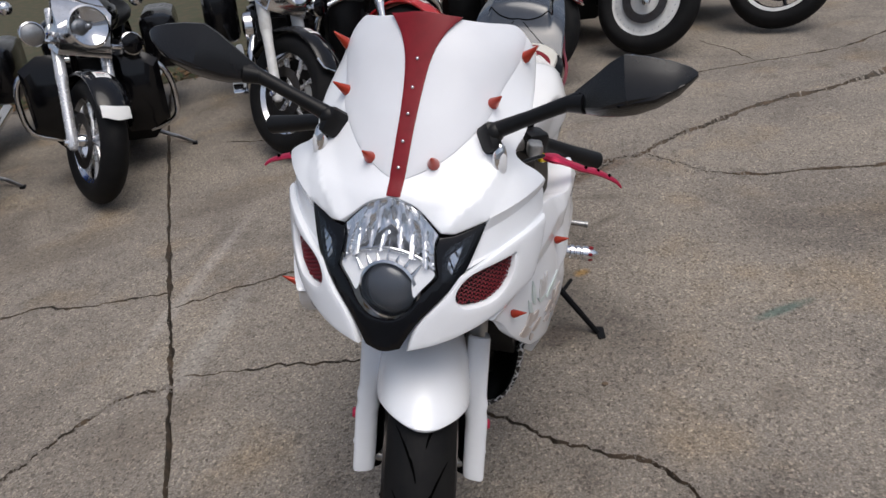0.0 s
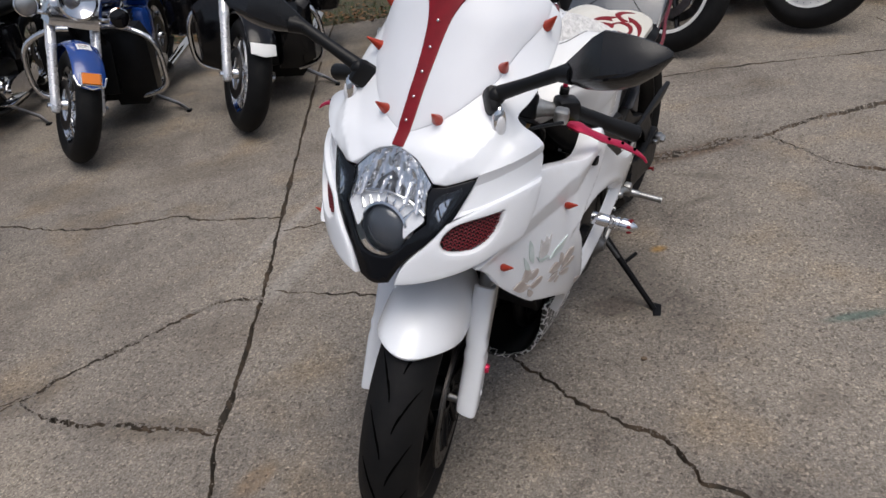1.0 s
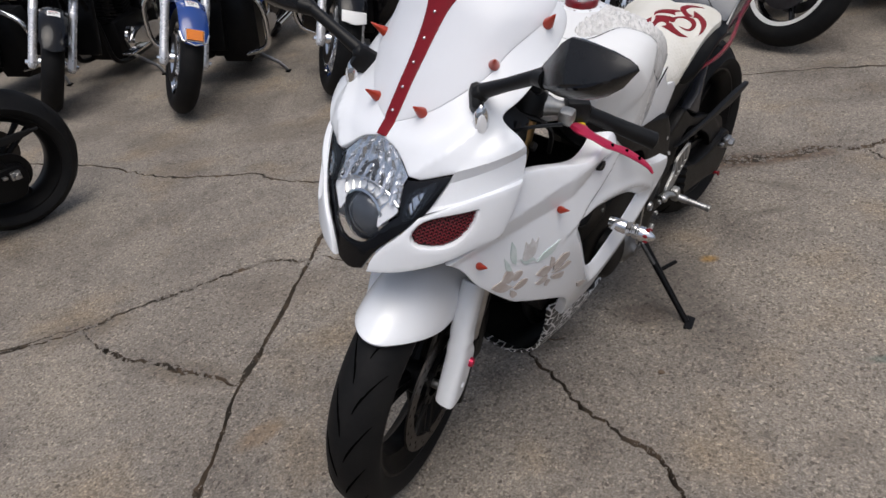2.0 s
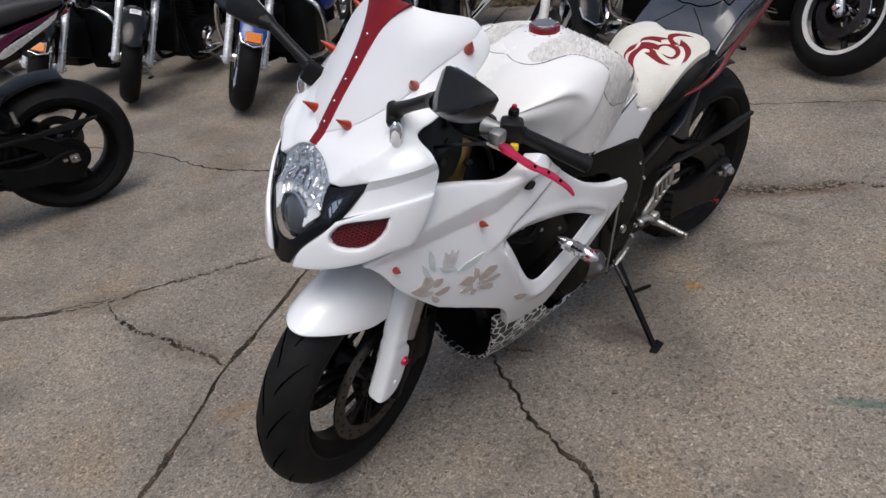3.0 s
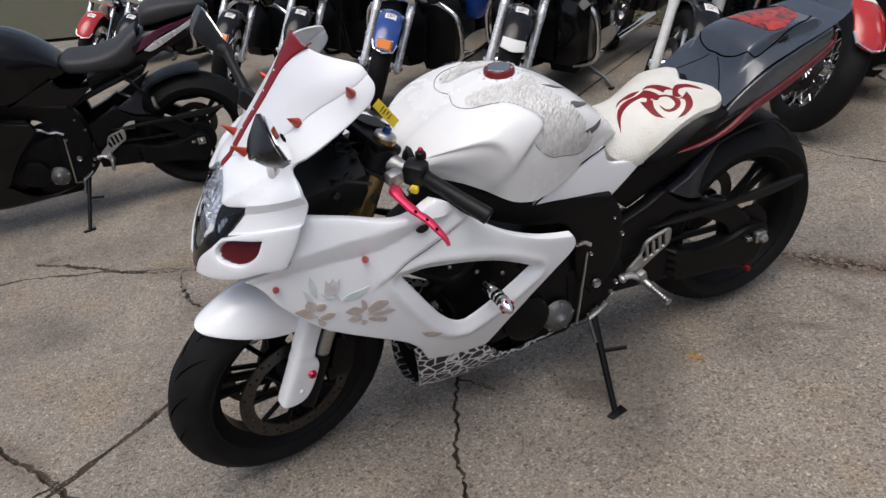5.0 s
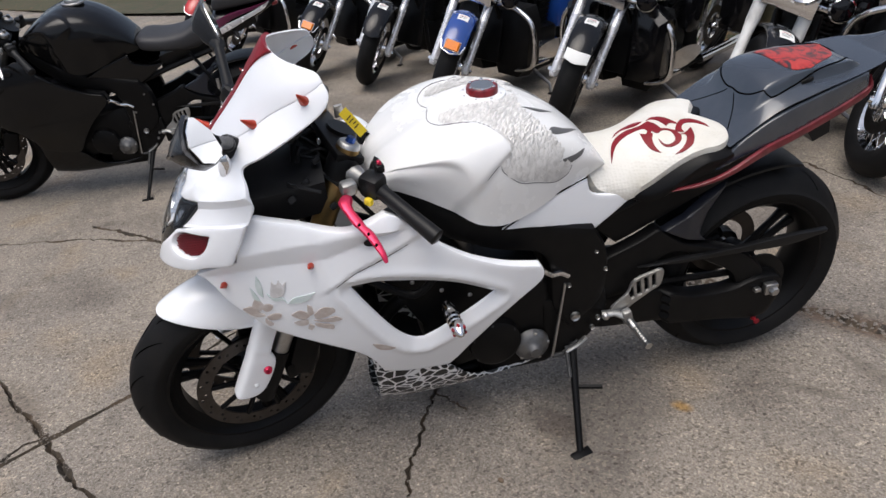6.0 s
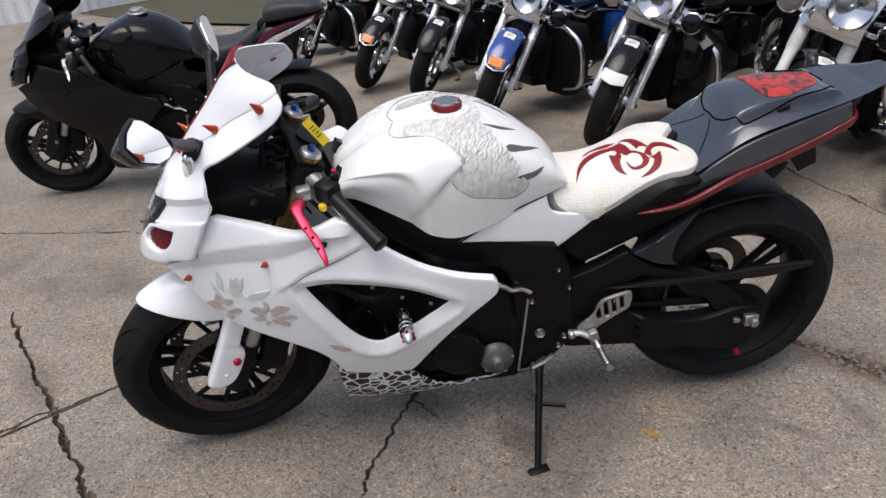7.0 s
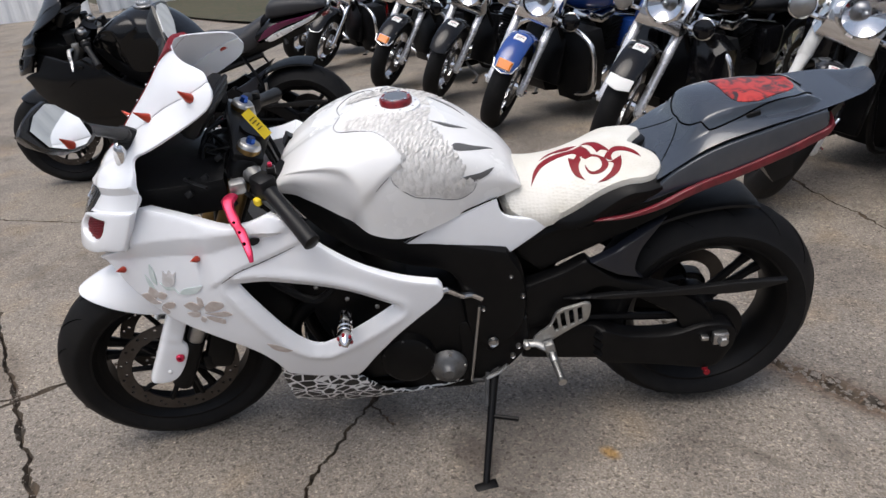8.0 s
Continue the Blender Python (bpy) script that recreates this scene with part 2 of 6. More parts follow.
def inside(pts, loop):
    p, q = np.array(loop), np.roll(np.array(loop), -1, axis=0)
    x, y = pts[:, 0][:, None], pts[:, 1][:, None]
    cross = ((p[:, 1] > y) != (q[:, 1] > y)) & (x < (q[:, 0] - p[:, 0]) * (y - p[:, 1]) / (q[:, 1] - p[:, 1] + 1e-12) + p[:, 0])
    return cross.sum(axis=1) % 2 == 1


def gap_to(pts, loops):
    best = np.full(len(pts), 9.0)
    for loop in loops:
        a = np.array(loop)
        d = np.roll(a, -1, axis=0) - a
        for s in range(0, len(pts), 4000):
            v = pts[s:s + 4000, None] - a
            k = np.clip((v * d).sum(2) / np.maximum((d * d).sum(1), 1e-12), 0, 1)
            best[s:s + 4000] = np.minimum(best[s:s + 4000], np.linalg.norm(v - k[..., None] * d, axis=2).min(1))
    return best


def triangles(loops, extra, step, ring=0.0):
    """Fills an outline with holes with an even net of triangles."""
    from mathutils.geometry import delaunay_2d_cdt
    loops = [resample(list(l), step) for l in loops]
    lo, hi = np.array(loops[0]).min(0), np.array(loops[0]).max(0)
    gx, gy = np.meshgrid(np.arange(lo[0], hi[0], step), np.arange(lo[1], hi[1], step * 0.87))
    gx = gx + (np.arange(gx.shape[0]) % 2)[:, None] * step * 0.5
    pts = np.stack([gx.ravel(), gy.ravel()], 1)
    if len(extra):
        pts = np.concatenate([pts, np.array(extra)])
    keep = inside(pts, loops[0])
    for h in loops[1:]:
        keep &= ~inside(pts, h)
    pts = pts[keep]
    pts = pts[gap_to(pts, loops) > step * 0.3 + ring]
    if ring:
        rim = []
        for l in loops:
            a = np.array(l)
            d = np.roll(a, -1, axis=0) - np.roll(a, 1, axis=0)
            nrm = np.stack([-d[:, 1], d[:, 0]], 1) / np.maximum(np.linalg.norm(d, axis=1), 1e-9)[:, None]
            for off in (.4, 1.0):
                for sg in (-1, 1):
                    q = a + nrm * sg * ring * off
                    ok = inside(q, loops[0])
                    for h in loops[1:]:
                        ok &= ~inside(q, h)
                    q = q[ok]
                    if len(q):
                        rim.append(q[gap_to(q, loops) > ring * off * .85])
        if rim:
            pts = np.concatenate([pts] + rim)
    verts, edges = [], []
    for l in loops:
        s = len(verts)
        verts += l
        edges += [(s + i, s + (i + 1) % len(l)) for i in range(len(l))]
    verts += [tuple(p) for p in pts]
    v, e, f, *_ = delaunay_2d_cdt([Vector(p) for p in verts], edges, [], 0, 1e-6)
    v = np.array([tuple(p) for p in v])
    f = [t for t in f if len(t) == 3]
    mid = np.array([v[list(t)].mean(0) for t in f])
    ok = inside(mid, loops[0])
    for h in loops[1:]:
        ok &= ~inside(mid, h)
    return v, [t for t, k in zip(f, ok) if k], loops


def panel(loops, place, thick=0.003, step=0.012, roll=0.006, lift=0.0, flip=1.0, relief=None, extra=()):
    """A shell cut to outlines on the surface place(a, b), with rolled edges and thickness."""
    v, faces, loops = triangles(loops, extra, step, roll)
    d = gap_to(v, loops)
    h = 1e-3
    top, low = [], []
    for (a, b), g in zip(v, d):
        p = Vector(place(a, b))
        n = (Vector(place(a + h, b)) - p).cross(Vector(place(a, b + h)) - p).normalized() * flip
        q = 1 - min(g / roll, 1) if roll else 0
        s = lift - (roll * (1 - math.sqrt(max(0, 1 - q * q))) if roll else 0)
        if relief:
            s += relief(a, b, g)
        top.append(p + n * s)
        low.append(p + n * (lift - thick - roll * q))
    n = len(top)
    fs = [tuple(t) for t in faces] + [tuple(i + n for i in t[::-1]) for t in faces]
    count = {}
    for t in faces:
        for i in range(3):
            e = (t[i], t[(i + 1) % 3])
            count[tuple(sorted(e))] = None if tuple(sorted(e)) in count else e
    for e in count.values():
        if e:
            fs.append((e[1], e[0], e[0] + n, e[1] + n))
    return fresh(top + low, fs)

# ---- ground: one concrete sheet with recessed cracks ----
CONCRETE = material("worn_concrete", (0.30, 0.28, 0.25), 0.85)
DIRT = worn(material("crack_dirt", (0.060, 0.048, 0.036), 0.95), (0.050, 0.041, 0.031), (0.17, 0.12, 0.08), 9.0, 1.0, 0.6, 120.0)


def build_concrete(m):
    b = m.node_tree.nodes["Principled BSDF"]
    v = coords(m, 1.0)
    fine = node(m, "ShaderNodeTexNoise", Scale=150.0, Detail=4.0, Roughness=0.75)
    stone = node(m, "ShaderNodeTexVoronoi", Scale=125.0, Randomness=1.0)
    cloud = node(m, "ShaderNodeTexNoise", Scale=1.7, Detail=7.0, Roughness=0.6, Distortion=0.4)
    blot = node(m, "ShaderNodeTexNoise", Scale=6.5, Detail=5.0, Roughness=0.65)
    for n in (fine, stone, cloud, blot):
        wire(m, v, n.inputs["Vector"])
    grit = node(m, "ShaderNodeTexVoronoi", Scale=260.0, Randomness=1.0)
    rust = node(m, "ShaderNodeTexNoise", Scale=2.6, Detail=3.0, Roughness=0.5)
    for n in (grit, rust):
        wire(m, v, n.inputs["Vector"])
    base = ramp(m, fine.outputs[0], [(0.28, (0.110, 0.094, 0.077)), (0.44, (0.210, 0.186, 0.159)), (0.58, (0.288, 0.262, 0.229)), (0.74, (0.465, 0.428, 0.383))])
    agg = ramp(m, stone.outputs["Color"], [(0.0, (0.38, 0.36, 0.34)), (0.15, (0.62, 0.60, 0.58)), (0.30, (0.88, 0.87, 0.86)), (0.60, (1.0, 1.0, 1.0)), (0.80, (1.16, 1.14, 1.10)), (0.93, (1.55, 1.50, 1.43))])
    c = mixed(m, 1.0, base, agg, "MULTIPLY")
    c = mixed(m, 1.0, c, ramp(m, grit.outputs["Color"], [(0.0, (0.42, 0.40, 0.39)), (0.20, (0.86, 0.86, 0.86)), (0.80, (1.05, 1.05, 1.05)), (0.95, (1.55, 1.52, 1.47))]), "MULTIPLY")
    c = mixed(m, 1.0, c, ramp(m, cloud.outputs[0], [(0.32, (0.64, 0.62, 0.61)), (0.50, (0.97, 0.955, 0.94)), (0.70, (1.20, 1.165, 1.11))]), "MULTIPLY")
    c = mixed(m, 1.0, c, ramp(m, blot.outputs[0], [(0.26, (0.66, 0.64, 0.62)), (0.42, (1, 1, 1)), (1.0, (1.05, 1.04, 1.02))]), "MULTIPLY")
    c = mixed(m, 1.0, c, ramp(m, rust.outputs[0], [(0.54, (1, 1, 1)), (0.70, (1.06, 0.98, 0.86)), (0.82, (1.0, 0.84, 0.62))]), "MULTIPLY")
    # a teal paint streak, oil drips, rusty and damp patches; broad dark ellipses under the machine and the parked row
    # paint in shade
    for x, y, turn, sx, sy, colour, amount in ((.99, 1.645, 14, .15, .028, (.07, .12, .105), .75), (.34, 1.84, -55, .48, .24, (.11, .096, .082), .65), (.30, 1.70, 20, .14, .08, (.07, .055, .045), .6),
                                               (-.62, .98, 60, .10, .05, (.20, .13, .07), .5), (-.86, 2.0, 75, .55, .07, (.36, .34, .31), .35), (.50, 2.75, 25, .6, .12, (.11, .085, .065), .55), (-.95, 1.6, 40, .3, .16, (.15, .125, .10), .5), (.9, .9, 10, .2, .12, (.17, .15, .12), .4),
                                               (.464, 2.03, 20, .045, .03, (.30, .17, .04), .8), (-1.56, 1.25, 35, .26, .10, (.13, .105, .08), .6), (-.98, 1.15, 5, .30, .08, (.13, .105, .08), .6), (.56, 2.765, 18, .50, .07, (.12, .078, .05), .75),
                                               (-.84, .38, 15, .30, .10, (.13, .105, .08), .6), (-1.75, 2.95, 20, .55, .22, (.13, .108, .085), .55), (-2.5, 2.75, -10, .5, .2, (.13, .108, .085), .5), (-3.4, 2.75, 15, .6, .2, (.13, .108, .085), .5), (-.95, 3.25, 25, .5, .18, (.14, .115, .09), .5), (.0, 1.53, 25, .22, .09, (.10, .082, .065), .7), (.70, 2.56, -15, .16, .035, (.14, .12, .10), .6), (.64, 2.36, 30, .12, .03, (.13, .11, .09), .6), (-1.0, 2.45, 76, .75, .05, (.42, .39, .36), .35), (.80, 1.30, 30, .10, .07, (.14, .12, .10), .5)):
        mp = node(m, "ShaderNodeMapping")
        mp.vector_type = "TEXTURE"
        mp.inputs["Location"].default_value = (x, y, 0)
        mp.inputs["Rotation"].default_value = (0, 0, radians(turn))
        mp.inputs["Scale"].default_value = (sx, sy, 1)
        wire(m, v, mp.inputs[0])
        g = node(m, "ShaderNodeTexGradient")
        g.gradient_type = "SPHERICAL"
        wire(m, mp.outputs[0], g.inputs[0])
        ragged = node(m, "ShaderNodeMath")
        ragged.operation = "MULTIPLY"
        wire(m, g.outputs["Fac"], ragged.inputs[0])
        wire(m, blot.outputs[0], ragged.inputs[1])
        c = mixed(m, ramp(m, ragged.outputs[0], [(0.06, (0, 0, 0)), (0.30, (amount,) * 3)]), c, mixed(m, 1.0, colour, agg, "MULTIPLY"))
    wire(m, c, b.inputs["Base Color"])
    hgt = mixed(m, 0.5, fine.outputs[0], stone.outputs["Distance"])
    bump(m, hgt, 0.55, 0.003)


build_concrete(CONCRETE)

# cracks and joints: width, then places
CRACKS = [
    (.022, "-2.05,6.2 -1.81,5.12 -1.47,3.80 -1.27,3.03 -1.10,2.39 -1.01,2.06 -.93,1.74 -.84,1.36 -.80,1.13 -.72,.93 -.65,.71 -.60,.52 -.40,-.25 -.2,-1.2"),
    (.016, "-1.10,2.39 -1.25,2.40 -1.44,2.40 -1.66,2.44 -1.78,2.41 -2.16,2.36 -2.55,2.43 -2.85,2.44 -3.5,2.4"),
    (.014, "-1.05,2.27 -.87,2.32 -.59,2.38 -.42,2.4"),
    (.013, "-2.9,-.2 -2.63,.07 -2.37,.43 -2.13,.77 -1.94,.95 -1.70,1.16 -1.55,1.28"),
    (.020, "-.95,1.78 -1.08,1.77 -1.17,1.71 -1.27,1.59 -1.36,1.49 -1.43,1.43 -1.53,1.30 -1.64,1.17 -1.83,1.05 -2.1,.92 -2.3,.8"),
    (.018, "-.80,1.14 -.97,1.15 -1.17,1.16 -1.35,1.17 -1.47,1.20 -1.56,1.24"),
    (.010, "-.90,1.83 -.73,1.81 -.58,1.80 -.31,1.75"),
    (.018, "-.12,1.58 -.03,1.50 .02,1.45 .08,1.39 .18,1.31 .26,1.24 .35,1.19 .42,1.15 .46,1.09 .55,1.01 .8,.85 1.1,.6"),
    (.014, "-.02,1.50 .03,1.515 .06,1.53 .10,1.535"),
    (.050, "-.02,2.55 .18,2.66 .34,2.71 .45,2.75 .56,2.77 .73,2.83 .85,2.91 .98,2.91 1.17,3.04 1.36,3.11 1.54,3.19 1.75,3.27 2.10,3.31 2.45,3.41 3.0,3.5"),
    (.018, "1.00,2.90 1.10,2.74 1.17,2.64 1.29,2.54 1.51,2.50 1.81,2.42 2.3,2.4"),
    (.014, "-1.2,4.1 -.91,4.01 -.62,3.92 -.21,3.84 .2,3.72 .47,3.74 .65,3.78 1.01,3.85 1.30,3.87 1.64,3.89 2.00,3.89 2.49,3.89 2.86,4.04 3.6,4.2"),
    (.020, "-1.5,.24 -1.29,.28 -.96,.36 -.67,.43 -.60,.45 -.28,.52 -.06,.57 .3,.62"),
    (.012, "-.60,.45 -.60,.38 -.56,.30 -.5,.1"),
    (.009, "1.9,4.5 1.98,4.2 2.0,3.9"),
]


def crack_lines():
    out = []
    for width, text in CRACKS:
        p = curve([(*[float(c) for c in q.split(",")], 0) for q in text.split()], 26)
        s = 0.0
        left, mid, right = [], [], []
        for i, a in enumerate(p):
            t = (p[min(i + 1, len(p) - 1)] - p[max(i - 1, 0)]).normalized()
            nrm = Vector((-t.y, t.x, 0))
            s = i * 0.41 + width * 900
            wob = 0.016 * noise.noise((a.x * 9, a.y * 9, width * 100)) + 0.014 * noise.noise((a.x * 31, a.y * 31, 3))
            if width == 0.022:
                wob *= 0.35
            w = width * 0.57 * (0.6 + 1.3 * max(0, noise.noise((a.x * 7, a.y * 7, 5)) + 0.25)) * (0.7 + 0.6 * abs(noise.noise((a.x * 40, a.y * 40, 8))))
            w *= (0.75 + 0.8 * abs(noise.noise((a.x * 95, a.y * 95, 4)))) * min(1, 0.25 + min(i, len(p) - 1 - i) / 6)
            if width != 0.022:
                w *= 1 + 2.0 * max(0, noise.noise((a.x * 4.3, a.y * 4.3, 11)) - 0.12)
            c = a + nrm * wob
            left.append((c + nrm * w).xy)
            mid.append(c.xy)
            right.append((c - nrm * w * (0.8 + 0.4 * noise.noise((a.x * 25, a.y * 25, 2)))).xy)
        out.append((left, mid, right))
    return out


def build_ground():
    from mathutils.geometry import delaunay_2d_cdt
    verts, edges = [], []
    segs = []
    for lines in crack_lines():
        for line in lines:
            s = len(verts)
            verts += [Vector(p) for p in line]
            edges += [(s + i, s + i + 1) for i in range(len(line) - 1)]
        l, c, r = lines
        segs += [(c[i], c[i + 1], max((l[i] - c[i]).length, (l[i + 1] - c[i + 1]).length), max((r[i] - c[i]).length, (r[i + 1] - c[i + 1]).length)) for i in range(len(c) - 1)]
        for a, b in ((l[0], r[0]), (l[-1], r[-1])):
            verts += [a, b]
            edges.append((len(verts) - 2, len(verts) - 1))
    middles = [Vector(q) for lines in crack_lines() for q in lines[1]]
    for x in np.arange(-8, 8.1, 0.8):
        for y in np.arange(-4, 9.1, 0.8):
            verts.append(Vector((x + 0.013, y + 0.017)))
    verts += [Vector((a, b)) for a in (-400, -40, 40, 400) for b in (-400, -40, 40, 400)]
    v, e, f, *_ = delaunay_2d_cdt(verts, edges, [], 0, 1e-5)
    v = np.array([tuple(p) for p in v])
    pts = np.array([tuple(m) for m in middles])
    z = np.zeros(len(v))
    A = np.array([tuple(s[0]) for s in segs])
    D = np.array([tuple(s[1]) for s in segs]) - A
    WL, WR = np.array([s[2] for s in segs]), np.array([s[3] for s in segs])
    near = (np.abs(v[:, 0]) < 8) & (np.abs(v[:, 1]) < 9)
    for i in np.nonzero(near)[0]:
        if (np.abs(pts - v[i]).sum(1) < 1e-4).any():
            z[i] = -0.024
    bm = fresh([(a, b, c) for (a, b), c in zip(v, z)], f)
    me = bpy.data.meshes.new("ground")
    for face in bm.faces:
        q = np.array(face.calc_center_median().xy)
        w = q - A
        k = (w * D).sum(1) / np.maximum((D * D).sum(1), 1e-12)
        off = (D[:, 0] * w[:, 1] - D[:, 1] * w[:, 0]) / np.maximum(np.linalg.norm(D, axis=1), 1e-9)
        hit = (k > -0.05) & (k < 1.05) & (off < WL * 0.98) & (off > -WR * 1.02)
        face.material_index = 1 if hit.any() else 0
    bm.to_mesh(me)
    bm.free()
    me.materials.append(CONCRETE)
    me.materials.append(DIRT)
    return tagged(new("ground", me), "weathered grey-brown concrete paving with dirt-filled cracks and a straight joint", "ground", kind="structure")


build_ground()


def crumbs():
    """Loose grit and chips lying along the cracks."""
    rng = random.Random(21)
    verts, faces = [], []
    mids = [q for lines in crack_lines() for q in lines[1] if -1.9 < q[0] < 1.9 and .2 < q[1] < 3.4]
    rubble = [q for n in (4, 5, 9, 10) for q in crack_lines()[n][1] if -1.7 < q[0] < 1.3 and (n in (9, 10) or q[0] < -.9)]
    for i in range(3300):
        if i < 1900:
            q = mids[rng.randrange(len(mids))]
            x, y, r = q[0] + rng.gauss(0, .02), q[1] + rng.gauss(0, .02), rng.uniform(.0012, .0034)
        else:
            x, y, r = rng.uniform(-1.6, 1.6), rng.uniform(.4, 3.2), rng.uniform(.001, .003)
        if i >= 2600:
            q = rubble[rng.randrange(len(rubble))]
            x, y, r = q[0] + rng.gauss(0, .022), q[1] + rng.gauss(0, .018), rng.uniform(.003, .009)
        k = len(verts)
        for j in range(5):
            a = j * 1.257 + rng.uniform(-.3, .3)
            verts.append((x + r * math.cos(a) * rng.uniform(.7, 1.3), y + r * math.sin(a), .0002))
        verts.append((x + rng.uniform(-.3, .3) * r, y, r * rng.uniform(.6, 1.1)))
        faces += [(k + j, k + (j + 1) % 5, k + 5) for j in range(5)]
    ob = part("loose_grit", fresh(verts, faces), CHIP, None, "loose grey-brown grit lying on the concrete", smooth=20.0, kind="stuff")
    ob["category"] = "gravel"


CHIP = worn(material("stone_chip", (.20, .17, .14), .9), (.24, .21, .18), (.05, .045, .04), 400.0, .9)
crumbs()
peb = part("dark_pebble", ball(.008, (.382, 1.455, .004), (1.2, .9, .6), 10), DIRT, None, "small dark pebble lying on the concrete")
peb["category"] = "pebble"

# ---- surfaces of the sport motorcycle: x forward from the rear axle, y to its left, z up ----
def spl(xs, ys):
    """A smooth curve through the stations xs, ys."""
    n = len(xs)
    ms = []
    for i in range(n):
        a, b = max(i - 1, 0), min(i + 1, n - 1)
        ms.append((ys[b] - ys[a]) / (xs[b] - xs[a]))

    def value(v):
        if v <= xs[0]:
            return ys[0] + ms[0] * (v - xs[0])
        if v >= xs[-1]:
            return ys[-1] + ms[-1] * (v - xs[-1])
        i = 0
        while v > xs[i + 1]:
            i += 1
        h = xs[i + 1] - xs[i]
        k = (v - xs[i]) / h
        return ((2 * k**3 - 3 * k**2 + 1) * ys[i] + (k**3 - 2 * k**2 + k) * h * ms[i]
                + (-2 * k**3 + 3 * k**2) * ys[i + 1] + (k**3 - k**2) * h * ms[i + 1])
    return value


nose_c = spl([.64, .70, .78, .90, .93, 1.03, 1.14], [1.572, 1.556, 1.525, 1.443, 1.407, 1.312, 1.226])
nose_w = spl([.64, .70, .78, .86, .92, 1.02, 1.08, 1.14], [.20, .222, .236, .242, .236, .187, .163, .108])
nose_d = spl([.64, .76, .86, .96, 1.04, 1.14], [.30, .26, .225, .19, .18, .14])


def nose(u, z):
    a = u / .26
    return nose_c(z) - nose_d(z) * (1 - math.cos(a)), nose_w(z) * math.sin(a), z


side_y = spl([.08, .16, .25, .35, .45, .55, .65, .75, .84, .92], [.09, .145, .185, .22, .25, .266, .272, .256, .222, .17])
side_k = spl([.5, .7, .9, 1.1, 1.2, 1.3, 1.42, 1.52], [.90, .93, .97, 1.0, .975, .90, .735, .55])


def slant(z):
    """The lower parts stand a little to the left of the upper ones."""
    return .055 * max(0, .9 - z)


def side(x, z):
    return x, side_y(z) * side_k(x) - slant(z), z


def side_right(x, z):
    return x, -side_y(z) * side_k(x) - slant(z), z


tank_top = spl([.495, .51, .53, .58, .64, .71, .79, .87, .95, 1.01, 1.045, 1.06], [.775, .800, .825, .870, .911, .942, .954, .942, .908, .872, .845, .825])
tank_low = spl([.495, .56, .62, .77, .86, .96, 1.03, 1.06], [.757, .742, .725, .683, .714, .778, .802, .798])
tank_wide = spl([.495, .56, .64, .72, .80, .88, .95, 1.0, 1.04, 1.06], [.098, .132, .166, .190, .206, .210, .197, .172, .132, .092])
sec_y = spl([0, .25, .5, .66, .80, 1.0, 1.1], [0, .42, .82, .965, 1.0, .90, .84])
sec_z = spl([0, .25, .5, .66, .80, 1.0, 1.1], [0, .025, .12, .27, .50, 1.0, 1.22])


def smooth(v):
    v = max(0, min(1, v))
    return v * v * (3 - 2 * v)


shell_edge = spl([0, .14, .25, .315, .36, .47, .57, .63, .69, .83, .93, 1.1], [.905, .911, .893, .845, .814, .78, .759, .760, .789, .852, .883, .92])
facet_edge = spl([.84, .86, .88, .915, .96, 1.0, 1.06], [.80, .69, .615, .56, .52, .476, .42])


def tank_at(x, q):
    """q: distance from the ridge over the tank's skin, positive to the left."""
    p = abs(q) / .33
    t, b, w = tank_top(x), tank_low(x), tank_wide(x)
    y = w * sec_y(p)
    z = t - (t - b) * sec_z(p)
    shell = smooth((x - shell_edge(p)) / .010 + .5) * smooth((p - .03) / .1)
    facet = smooth((p - facet_edge(x)) / .10) * smooth((x - .835) / .06)
    deep = min(1, max(0, p - facet_edge(x)) / .35)
    y += .010 * shell - (.010 + .024 * deep) * facet * smooth((1.06 - x) / .06)
    return x, (y if q > 0 else -y), z + .005 * shell


seat_top = spl([.15, .2, .26, .32, .4, .47, .56], [.803, .803, .802, .793, .777, .772, .785])


def seat_at(a, b):
    return b, a, seat_top(b) - .105 * (abs(a) / .135) ** 2.3 * (.25 + .75 * smooth((b - .24) / .20))


tail_top = spl([-.31, -.27, -.22, -.16, -.10, -.03, .04, .09, .13, .17, .24], [.962, .942, .922, .914, .918, .922, .916, .895, .853, .820, .772])
tail_seam = spl([-.31, -.25, -.18, -.107, -.035, .08, .20, .26], [.915, .912, .901, .886, .870, .839, .772, .735])
tail_trim = spl([-.21, -.12, .01, .14, .255, .38], [.852, .818, .778, .744, .706, .685])
tail_wide = spl([-.31, -.28, -.2, -.05, .1, .25, .38], [.060, .084, .113, .135, .150, .148, .118])


def tail_at(x, q):
    p = abs(q) / .20
    t, b, w = tail_top(x), tail_seam(x), tail_wide(x)
    y = w * (p if p < .6 else .6 + (p - .6) * (1 - .35 * (p - .6)))
    hump = smooth((.70 - p) / .10) * smooth((.125 - x) / .05) * smooth((x + .215) / .06)
    flat = b + (t - .026 - b) * math.cos(min(1.0, p) * 1.5) ** .8
    return x, (y if q > 0 else -y), flat + .026 * hump


HEAD = Vector((1.105, 0, .93))
AXIS = Vector((-math.sin(radians(26)), 0, math.cos(radians(26))))
AXLE = Vector((1.437, 0, .306))
REAR_Z = .322


def flipped(place):
    def other(a, b):
        x, y, z = place(a, b)
        return x, -y, z
    return other


